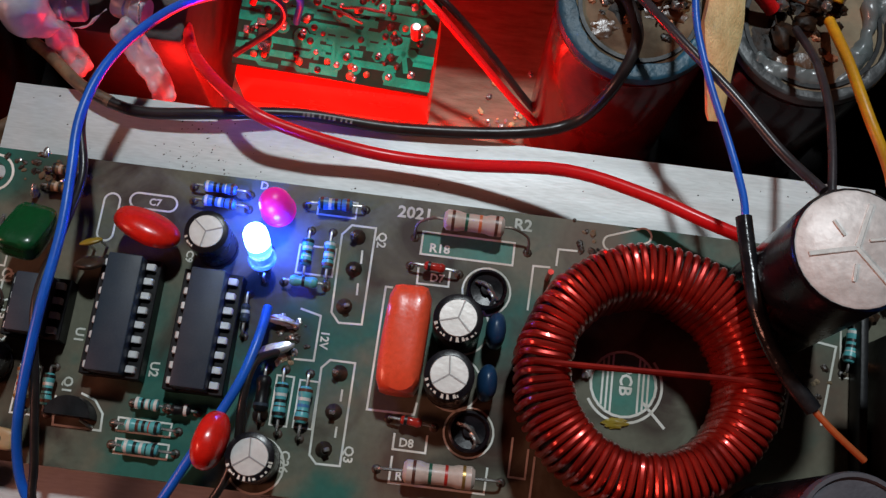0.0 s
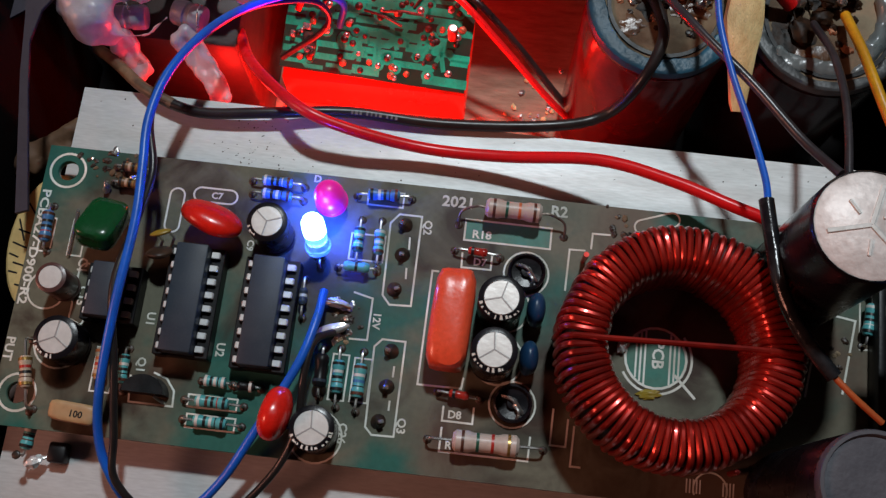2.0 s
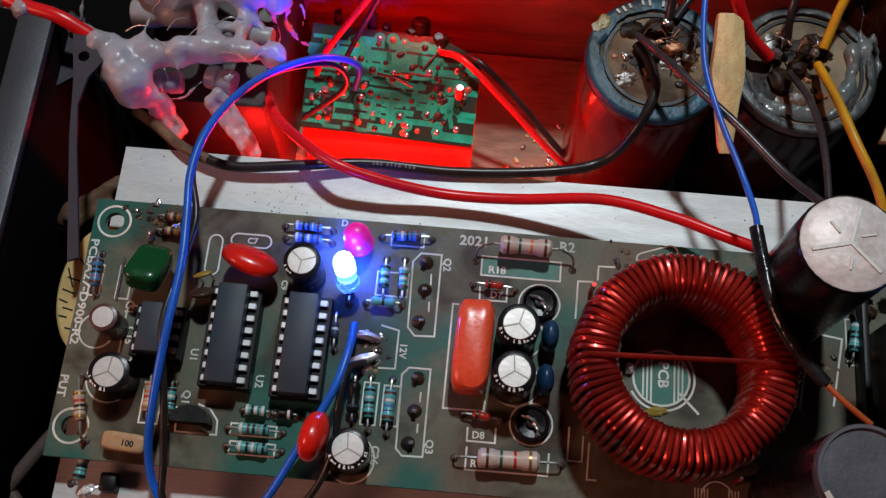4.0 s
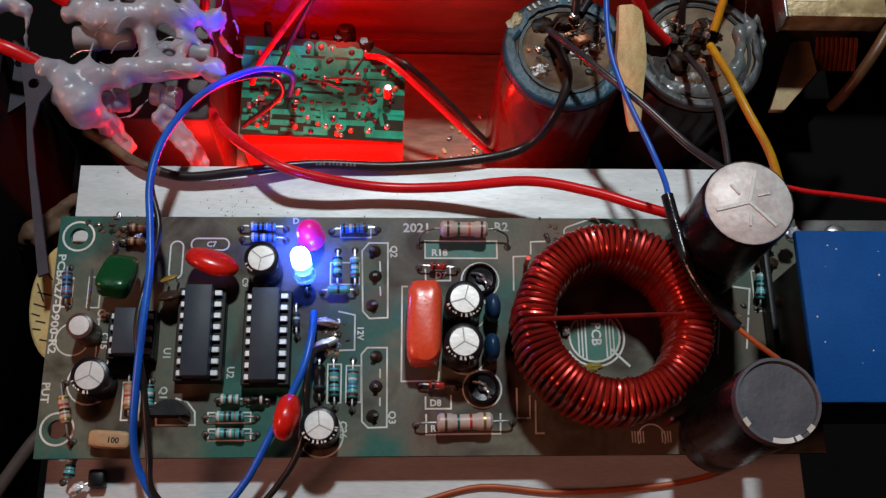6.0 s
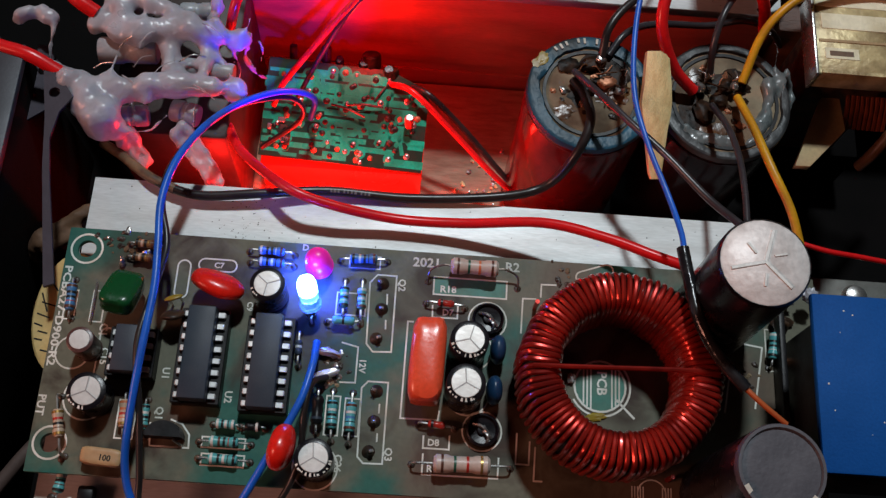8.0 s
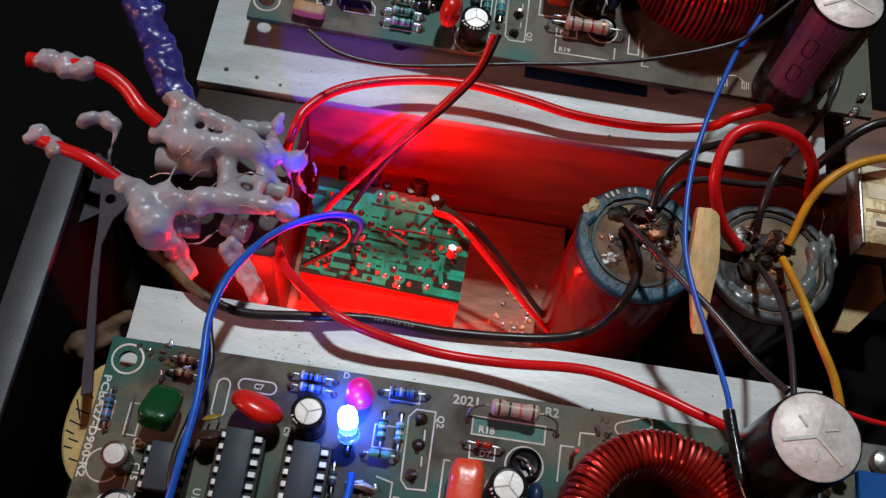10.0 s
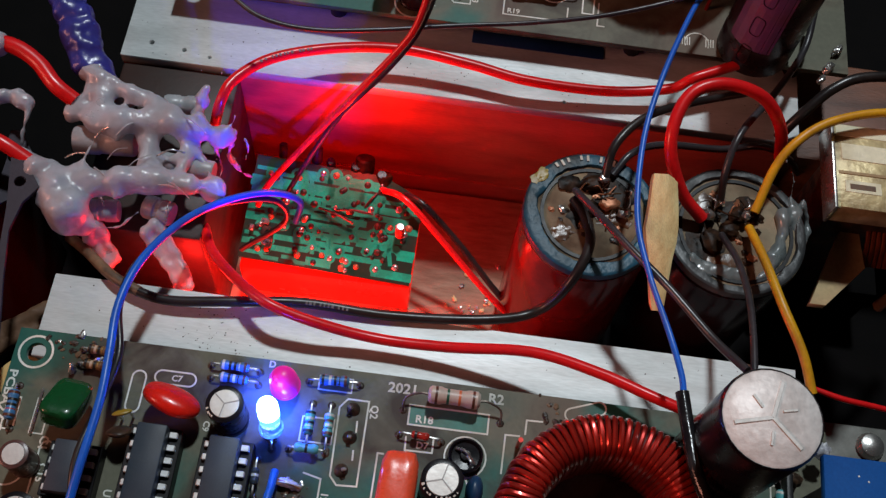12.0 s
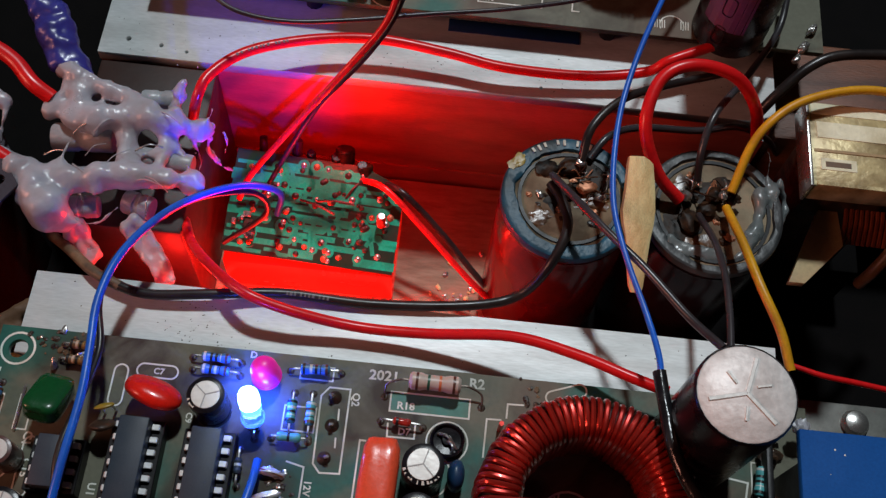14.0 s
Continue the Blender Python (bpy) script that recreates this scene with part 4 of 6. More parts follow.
lump("solder_lump", (-1.06, -1.66, 0.12), 0.115, M_PIN, "bright solder lump on a wire pad", (2.0, 0.75, 0.8), -4)
lump("solder_lump", (-1.08, -2.17, 0.16), 0.12, M_PIN, "bright solder lump with wire strands", (2.6, 0.85, 0.8), 22)
cr = random.Random(21)
for (cx2, cy2, _), spread, n in (((-0.91, -1.82, 0.00), 0.32, 26), ((-0.96, -2.23, 0.00), 0.22, 14), ((-5.83, 0.51, 0.00), 0.42, 26), ((4.09, 0.53, 0.00), 0.3, 12), ((8.01, -1.52, 0.00), 0.4, 10)):
    for k in range(n):
        lump("flux_crumb", (cx2 + cr.gauss(0, spread * 0.5), cy2 + cr.gauss(0, spread * 0.45), 0.005), cr.uniform(0.02, 0.07), cr.choice((M_SOOT, M_SOOT, M_PHENOL, M_TIN) if n > 12 else (M_SOOT, M_PHENOL)), "burnt flux crumb on the board", (1.0, cr.uniform(0.6, 1.5), 0.5), cr.uniform(0, 180), 0.5, category="flux crumb")
lump("solder_lump", (-6.22, -5.12, -0.45), 0.13, M_PIN, "bright solder blob at the end of a hanging resistor", (1.2, 0.8, 0.8), 30, 0.5)
hang = thing("small_transistor", -5.85, -4.92, -0.75, "small black part hanging below the board corner", "transistor")
part("body", box(bmesh.new(), -6.02, -5.10, -0.74, -5.68, -4.72, -0.42, 0.06), M_BLACK, hang)
part("lead", tubed([(-6.0, -5.0, -0.5), (-6.15, -5.08, -0.44), (-6.22, -5.12, -0.42)], 0.03, 6, 3), M_TIN, hang)
lump("solder_lump", (-5.76, 0.07, 0.12), 0.10, M_TIN, "dull solder spike on the board", (0.6, 1.2, 1.4), 0, 0.4)
lump("solder_lump", (-5.30, 0.29, 0.08), 0.10, M_TIN, "dull solder spike on the board", (1.2, 0.8, 0.9), 40, 0.5)

# ---- printed lines and lettering on the board ----
def line_px(*ps):
    return [(p[0], p[1]) for p in ps]


for x, y, r in HOLES:
    silk([ring_pts(x, y, 0.34)], 0.045)
bm = bmesh.new()
box(bm, 1.15, -0.12, 0.0005, 2.74, 0.25, 0.002)
part("clean_patch", bm, M_CLEAN, pcb, "cleaner teal lacquer inside the printed box", smooth=False)
silk([rect(1.13, -0.14, 2.76, 0.27)])
silk([line_px((-0.29, 0.03, 0.00), (-0.14, 0.22, 0.00), (0.29, 0.22, 0.00), (0.29, -1.53, 0.00), (-0.11, -1.55, 0.00), (-0.26, -1.38, 0.00), (-0.29, 0.03, 0.00))])
silk([line_px((-0.28, -2.36, 0.00), (-0.15, -2.21, 0.00), (0.28, -2.21, 0.00), (0.28, -3.95, 0.00), (-0.12, -3.96, 0.00), (-0.25, -3.83, 0.00), (-0.28, -2.36, 0.00))])
silk([line_px((0.11, -0.23, 0.00), (0.12, -0.44, 0.00)), line_px((0.12, -0.83, 0.00), (0.13, -1.01, 0.00)), line_px((0.13, -2.70, 0.00), (0.13, -2.87, 0.00)), line_px((0.13, -3.33, 0.00), (0.13, -3.48, 0.00))], 0.035)
silk([line_px((0.72, -0.81, 0.00), (0.61, -0.81, 0.00), (0.59, -2.96, 0.00), (1.39, -2.95, 0.00), (1.41, -2.76, 0.00))])
silk([line_px((1.13, -0.41, 0.00), (1.14, -0.68, 0.00), (1.69, -0.67, 0.00), (1.69, -0.39, 0.00))])
silk([line_px((1.11, -3.31, 0.00), (1.11, -3.56, 0.00), (1.66, -3.56, 0.00), (1.66, -3.28, 0.00))])
silk([line_px((1.12, -3.69, 0.00), (1.12, -4.11, 0.00), (2.71, -4.10, 0.00), (2.72, -3.68, 0.00))])
silk([line_px((3.41, -0.09, 0.00), (3.13, -0.10, 0.00), (3.11, -0.89, 0.00))])
silk([line_px((3.53, -0.03, 0.00), (3.54, 0.26, 0.00), (3.86, 0.27, 0.00))])
silk([line_px((3.09, -3.13, 0.00), (3.08, -3.77, 0.00), (3.36, -3.77, 0.00), (3.37, -3.29, 0.00))])
silk([line_px((3.49, -3.40, 0.00), (3.47, -4.10, 0.00), (3.64, -4.10, 0.00))])
silk([line_px((-4.63, -3.41, 0.00), (-4.58, -3.88, 0.00), (-3.77, -3.88, 0.00), (-3.79, -3.60, 0.00), (-3.96, -3.39, 0.00), (-4.20, -3.31, 0.00))])
silk([line_px((-0.78, -1.39, 0.00), (-0.43, -1.47, 0.00), (-0.43, -2.26, 0.00), (-0.75, -2.27, 0.00))], 0.035)
silk([rect(-6.28, -1.30, -6.02, -0.60)], 0.03)
silk([rect(-6.86, -1.28, -6.62, -0.62)], 0.03)
for (ax, ay), (bx, by) in (((-0.99, -0.25), (-0.35, -0.76)), ((-1.00, -2.58), (-0.71, -3.42)), ((-0.60, -2.61), (-0.28, -3.41)), ((-3.51, -3.62), (-2.61, -3.84)), ((-3.48, -3.97), (-2.59, -4.21)), ((-0.78, 0.64), (-0.10, 0.35)), ((8.57, -0.43), (8.77, -1.38)), ((-5.33, -2.96), (-4.96, -3.77))):
    silk([rect(min(ax, bx), min(ay, by), max(ax, bx), max(ay, by))], 0.032)
silk([line_px((7.44, -0.71, 0.00), (8.49, -0.86, 0.00), (8.27, -2.23, 0.00))], 0.04)
silk([line_px((7.75, -1.40, 0.00), (7.60, -2.36, 0.00))], 0.04)
# pills round two-pin capacitors
for (cx2, cy2), half, turn in (((-3.69, 0.18), 0.28, 0), ((-4.42, -0.19), 0.30, 90), ((4.74, 0.60), 0.3, 20), ((-5.84, -2.02), 0.46, 90)):
    q = ring_pts(half, 0, 0.14, -90, 90, 10) + ring_pts(-half, 0, 0.14, 90, 270, 10)
    c, s = math.cos(radians(turn)), math.sin(radians(turn))
    silk([[(cx2 + x * c - y * s, cy2 + x * s + y * c) for x, y in q + q[:1]]], 0.035)
# capacitor rings
for (cx2, cy2), r in (((2.02, -1.36), 0.47), ((1.99, -2.34), 0.47), ((-1.11, -4.11), 0.47), ((-6.05, -2.97), 0.47), ((2.36, -0.67), 0.42), ((2.34, -3.13), 0.42), ((-6.51, -2.01), 0.36)):
    silk([ring_pts(cx2, cy2, r)], 0.035)
# ring emblem inside the choke
ex, ey = 4.87, -1.98
part("clean_patch", turned(bmesh.new(), [(0.55, 0.0005), (0.55, 0.002), (0, 0.002)], at(ex, ey, 0), 32), M_CLEAN, pcb, "cleaner teal lacquer in the printed emblem", smooth=False)
silk([ring_pts(ex, ey, 0.56), ring_pts(ex, ey, 0.66, -150, 40)], 0.045)
silk([[(ex + dx, ey - math.sqrt(0.27 - dx * dx)), (ex + dx, ey + math.sqrt(0.27 - dx * dx))] for dx in (-0.36, -0.28, -0.20, 0.26, 0.34, 0.42)], 0.035)
mark("PCB", ex - 0.06, ey + 0.34, 0.30, -90)
silk([line_px((5.24, -2.27, 0.00), (5.60, -2.63, 0.00))], 0.05)
silk([ring_pts(5.97, -4.22, 0.30, -20, 200)], 0.03)
silk([[(x, y), (x, y + 0.22)] for x, y in [(5.55 + 0.06 * k, -4.3) for k in range(5)] + [(6.2 + 0.06 * k, -4.3) for k in range(4)]], 0.025)

mark("2021", 0.63, 0.49, 0.30, 0, 1.05)
mark("R2", 2.71, 0.52, 0.30, 0, 1.0)
mark("R18", 1.27, -0.08, 0.22, 0, 1.05)
mark("D7", 1.35, -0.61, 0.20)
mark("D8", 1.20, -3.50, 0.20)
mark("R19", 1.21, -4.05, 0.20)
mark("Q2", 0.35, 0.16, 0.22, -90)
mark("Q3", 0.32, -3.60, 0.22, -90)
mark("C26", -0.72, -3.81, 0.22, -90)
mark("12V", -0.37, -1.72, 0.20, -90)
mark("U1", -4.54, -2.20, 0.22, -90)
mark("U2", -3.16, -2.62, 0.22, -90)
mark("Q1", -4.55, -3.05, 0.22, -90)
mark("C1", -6.02, -1.32, 0.25, -90)
mark("C15", -5.90, -1.86, 0.22, -90)
mark("C9", -2.93, -0.61, 0.18, -90)
mark("C7", -3.77, 0.12, 0.18, 0)
mark("D", -1.87, 0.68, 0.20, 0)
mark("PCBA27-D900-R2", -7.00, -0.06, 0.235, -90, 1.30)
mark("PUT", -7.03, -2.95, 0.235, -90, 1.05)
mark("-SP", 9.08, -1.54, 0.20, 0)
mark("R12", 8.73, -0.79, 0.18, -90)


# ---- wires ----
wire("red_power_wire", [(-4.15, 4.23, -1.20), (-3.62, 3.28, -0.60), (-2.43, 2.18, 0.10), (-1.40, 1.85, 0.00), (0.15, 1.72, -0.30), (1.72, 1.69, -0.20), (3.49, 1.64, 0.30), (4.85, 1.27, 0.60), (5.93, 0.84, 0.80), (6.67, 0.62, 0.80)], 0.118, M_RED, "thick glossy red insulated power wire across the heat sink")
BLACK_CABLE = [(-7.10, 3.52, -1.20), (-6.51, 3.10, -0.90), (-5.71, 2.46, -0.55), (-5.02, 2.15, -0.50), (-4.30, 2.04, -0.50), (-3.00, 2.18, -0.45), (-1.45, 2.41, -0.55), (0.41, 2.40, -0.62), (2.56, 2.60, -0.60), (3.66, 2.97, -0.60), (4.23, 3.42, 0.20), (4.54, 4.24, 0.50), (4.38, 4.93, 0.45), (4.13, 5.35, 0.38)]
cable = wire("black_power_cable", BLACK_CABLE, 0.115, M_WIREBLACK, "thick dirty black insulated cable along the heat sink edge")
part("worn_sleeve", tubed(BLACK_CABLE[:4], 0.124), mat("worn_tan_sleeve", (0.20, 0.135, 0.075), 0.5, 0, (0.035, 0.024, 0.018), 1.8, 0.9, 8, 0.4), cable, "worn tan section of the cable")
RED_FAR = [(-4.33, 6.60, -0.60), (-4.14, 6.88, 0.10), (-3.93, 7.43, 0.20), (-3.21, 8.22, 0.10), (-1.82, 8.82, 0.00), (-0.19, 9.05, 0.00), (1.49, 8.94, -0.10), (2.90, 8.76, -0.20), (4.86, 8.83, -0.30), (6.37, 9.07, -0.20), (6.89, 9.26, 0.10), (7.98, 9.78, 0.20)]
wire("red_power_wire", RED_FAR, 0.128, M_RED, "thick red printed power wire across the far heat sink")
wire("red_loop_wire", [(7.05, 5.32, 0.30), (6.44, 5.66, 0.80), (5.98, 6.36, 1.60), (6.23, 7.31, 2.00), (6.97, 7.72, 2.10), (7.95, 7.73, 1.80), (8.63, 7.55, 1.00), (9.16, 7.70, -0.50)], 0.145, M_RED, "thick red wire bent in a loop over the capacitors")
wire("blue_signal_wire", [(-2.40, 5.64, -3.20), (-2.26, 5.73, -2.20), (-2.84, 5.22, -1.00), (-3.65, 4.42, -0.20), (-4.25, 3.44, 0.50), (-4.69, 2.28, 1.00), (-4.85, 1.19, 1.20), (-4.74, 0.12, 1.30), (-4.66, -0.88, 1.35), (-4.73, -2.30, 1.30), (-4.85, -3.60, 0.90), (-4.90, -4.43, 0.40), (-4.71, -5.07, 0.10), (-4.21, -5.65, -0.20), (-3.29, -5.65, -0.20), (-2.66, -5.11, 0.10), (-2.07, -4.08, 0.50), (-1.51, -2.94, 0.70), (-1.32, -2.08, 0.60), (-1.31, -1.50, 0.30)], 0.084, M_BLUE, "thin blue signal wire looping over the board")
wire("black_signal_wire", [(-3.62, 4.68, -3.20), (-2.54, 5.22, -2.40), (-2.74, 5.25, -1.40), (-3.73, 4.39, -0.30), (-4.38, 3.32, 0.40), (-4.84, 2.12, 0.90), (-4.85, 1.16, 1.10), (-4.58, 0.16, 1.20), (-4.71, -0.82, 1.15), (-4.86, -2.04, 1.20), (-4.67, -3.37, 0.90), (-4.59, -4.54, 0.40), (-4.50, -5.29, 0.10), (-3.75, -5.87, -0.30), (-2.72, -5.81, -0.30), (-1.82, -4.92, 0.00), (-1.43, -4.04, 0.30), (-1.40, -3.16, 0.60), (-1.31, -2.50, 0.60), (-1.04, -2.22, 0.20)], 0.072, M_WIREBLACK, "thin black signal wire beside a blue one")
wire("red_lead", [(-3.44, 5.96, -3.20), (-3.17, 6.29, -2.60), (-2.42, 6.69, -1.50), (-1.59, 7.16, -0.40), (-0.57, 7.84, 0.80), (0.08, 8.37, 1.60), (0.34, 9.04, 2.20)], 0.080, M_RED, "thin red lead rising from the small board")
wire("black_lead", [(-2.90, 6.03, -3.20), (-2.20, 6.85, -2.00), (-1.46, 7.31, -0.60), (-0.40, 8.01, 0.60), (0.19, 8.54, 1.40), (0.49, 9.23, 2.00)], 0.068, M_WIREBLACK, "thin black lead rising from the small board")
wire("red_lead", [(-0.44, 6.89, -3.20), (0.28, 6.53, -2.90), (1.42, 5.64, -3.30), (2.73, 4.62, -3.90), (3.81, 4.08, -4.60), (4.72, 3.54, -5.00)], 0.085, M_RED, "red lead from the small board running under the cable")
wire("black_lead", [(0.24, 6.86, -3.20), (0.80, 6.48, -3.00), (1.86, 5.76, -3.60), (2.88, 4.93, -4.20), (3.98, 4.22, -4.90)], 0.085, M_WIREBLACK, "black lead from the small board beside a red one")
wire("black_wire", [(4.14, 5.50, 0.50), (4.62, 4.47, 1.30), (5.25, 3.63, 1.60), (6.01, 2.84, 1.70), (6.82, 1.81, 1.90), (7.36, 1.08, 2.30)], 0.085, M_WIREGREY, "greyed black wire from can capacitor to board")
wire("black_wire", [(7.46, 4.93, 0.40), (7.56, 3.92, 1.20), (7.61, 2.92, 1.70), (7.59, 1.93, 2.00), (7.53, 1.02, 2.20)], 0.075, M_WIREGREY, "greyed black wire from soldered terminal to board")
wire("black_wire", [(7.47, 5.86, 0.30), (7.41, 6.32, 0.90), (7.67, 7.14, 1.20), (8.52, 8.47, 0.90), (9.46, 10.21, 0.50), (9.69, 11.40, 0.80)], 0.085, M_WIREGREY, "greyed black wire rising to the far board")
wire("black_wire", [(4.77, 5.83, 0.50), (4.92, 6.58, 0.90), (5.61, 7.44, 0.90), (6.76, 8.26, 0.50), (8.21, 8.99, 0.20)], 0.10, M_WIREBLACK, "black wire running to the far board")
wire("black_wire", [(4.97, 6.07, 0.40), (5.39, 6.67, 0.50), (6.17, 7.19, 0.20), (7.59, 7.47, -0.10), (8.61, 7.83, -0.30), (9.62, 8.19, -1.20), (10.42, 8.62, -2.60)], 0.085, M_WIREGREY, "greyed black wire between terminals")
wire("yellow_wire", [(8.21, 5.60, 0.40), (8.53, 6.54, 0.90), (8.96, 7.12, 1.20), (9.66, 7.65, 1.30), (10.72, 8.06, 1.30), (11.66, 8.16, 1.25), (12.27, 7.90, 1.20), (12.80, 7.68, 0.90), (13.48, 7.16, 0.20)], 0.105, M_YELLOW, "dirty yellow wire to the transformer")
wire("yellow_wire", [(8.11, 5.25, 0.30), (8.28, 4.21, 0.80), (8.54, 3.04, 1.10), (8.95, 2.11, 1.00), (9.19, 1.34, 0.80)], 0.10, M_YELLOW, "dirty yellow wire from terminal to board")
wire("blue_wire", [(7.13, 11.46, 1.60), (6.77, 10.70, 1.60), (6.39, 9.93, 1.70), (5.72, 7.92, 1.80), (5.37, 6.29, 1.70), (5.29, 4.46, 1.70), (5.55, 3.15, 1.75), (6.00, 1.81, 1.80), (6.19, 0.93, 2.00), (6.19, 0.36, 2.2)], 0.065, M_BLUE, "thin blue wire hanging across the board")
wire("taped_joint", [(6.16, 0.52, 2.18), (6.19, 0.30, 2.2), (6.25, -0.24, 2.30), (6.39, -1.06, 2.40), (6.77, -1.78, 2.35), (7.30, -2.39, 2.30)], 0.135, M_HEATSHRINK, "black taped joint of a blue and a copper wire", "tape")
wire("orange_wire", [(7.23, -2.31, 2.30), (7.59, -2.65, 2.30), (8.11, -3.02, 2.20)], 0.055, M_ORANGE, "short orange wire end behind the capacitor")
wire("black_wire", [(-4.14, 8.81, 1.50), (-3.36, 8.38, 1.40), (-2.19, 8.31, 1.30), (-0.67, 8.63, 1.20), (1.00, 9.02, 1.20), (2.69, 9.30, 1.30), (4.49, 9.60, 1.60), (6.29, 10.21, 1.90), (6.92, 10.66, 2.20), (7.78, 11.50, 2.60)], 0.055, M_WIREGREY, "thin grey-black wire hanging over the far board")
wire("black_cable", [(9.14, 8.33, -0.60), (9.58, 8.74, 0.00), (10.22, 9.30, 0.40), (11.03, 9.67, 0.50), (12.81, 10.01, 0.30), (13.61, 10.15, 0.00), (15.58, 10.27, -0.60)], 0.13, M_WIREBLACK, "thick black cable running past the transformer")
wire("red_lead", [(10.04, 2.35, -1.50), (10.81, 2.17, -1.50), (11.63, 2.12, -1.60), (13.29, 1.99, -1.80)], 0.07, M_RED, "thin red lead leaving past the heat sink")
wire("orange_wire", [(8.19, -4.61, -0.62), (7.02, -5.02, -0.66), (5.39, -5.22, -0.68), (3.90, -5.26, -0.68), (2.31, -5.13, -0.68), (0.96, -5.45, -0.68)], 0.06, M_ORANGE, "orange-brown wire lying on the heat sink")


# ---- glued terminal block between the heat sinks ----
def blobby(name, strands, material, label, category, voxel=0.075, wob=0.30, seed=1):
    """Strands of molten glue, grown together: each strand is a radius pair and its line of points."""
    rg = random.Random(seed)
    b2 = bmesh.new()
    for r0, r1, pts in strands:
        line = spline(pts, 8)
        total = max(1e-6, sum((q - p).length for p, q in zip(line, line[1:])))
        gone, last = 0.0, None
        for p, q in zip(line, line[1:]):
            gone += (q - p).length
            r = r0 + (r1 - r0) * gone / total
            if last is None or (q - last).length > 0.45 * r:
                last = q.copy()
                k = r * (1 + wob * noise.noise(q * 2.1) + 0.1 * rg.uniform(-1, 1))
                bmesh.ops.create_icosphere(b2, subdivisions=2, radius=k, matrix=Matrix.Translation(q + Vector([rg.uniform(-0.3, 0.3) * r for _ in range(3)])))
                if r > 0.28:
                    for _ in range(1):
                        bmesh.ops.create_icosphere(b2, subdivisions=2, radius=r * rg.uniform(0.35, 0.7), matrix=Matrix.Translation(q + Vector((rg.uniform(-0.9, 0.9) * r, rg.uniform(-1.15, 1.15) * r, rg.uniform(-0.6, 0.5) * r))))
    ob = solo(name, b2, material, label, category)
    md = ob.modifiers.new("grown_together", "REMESH")
    md.mode, md.voxel_size, md.use_smooth_shade = "VOXEL", voxel * CM, True
    sm = ob.modifiers.new("flow", "SMOOTH")
    sm.factor, sm.iterations = 0.5, 12
    ds = ob.modifiers.new("lumps", "DISPLACE")
    ds.texture, ds.strength, ds.mid_level, ds.texture_coords = LUMPS, 0.0015, 0.50, "LOCAL"
    return ob


LUMPS = bpy.data.textures.new("lumps", "CLOUDS")
LUMPS.noise_scale, LUMPS.noise_depth = 0.0042, 3
tb = thing("terminal_block", -5.4, 5.1, -5.8, "dark terminal block of grey round diodes buried in hot glue", "terminal block")
bm = bmesh.new()
# base is carried back to the far wall to block the red glow
box(bm, -7.0, 3.75, -5.79, -4.1, 8.30, -0.95, 0.08)
part("base", bm, mat("brown_black_block", (0.035, 0.016, 0.012), 0.5), tb)
for a, b, r in (((-7.39, 5.71, -0.55), (-5.99, 5.82, -0.55), 0.33), ((-5.37, 5.41, -0.55), (-4.06, 5.32, -0.55), 0.26), ((-6.69, 3.96, -0.60), (-5.96, 4.06, -0.60), 0.26), ((-5.43, 4.30, -0.65), (-4.78, 4.15, -0.65), 0.28),
                ((-7.25, 6.94, -0.50), (-6.31, 7.07, -0.50), 0.28), ((-5.58, 6.96, -0.55), (-4.71, 7.03, -0.55), 0.25)):
    L = (Vector(b) - Vector(a)).length
    part("round_diode", turned(bmesh.new(), [(0, 0), (r * 0.9, 0), (r, 0.05), (r, L * 0.4), (r * 0.9, L * 0.44), (r * 0.9, L * 0.56), (r, L * 0.6), (r, L - 0.05), (r * 0.9, L), (0, L)], between(a, b), 22), M_GREYBODY, tb)

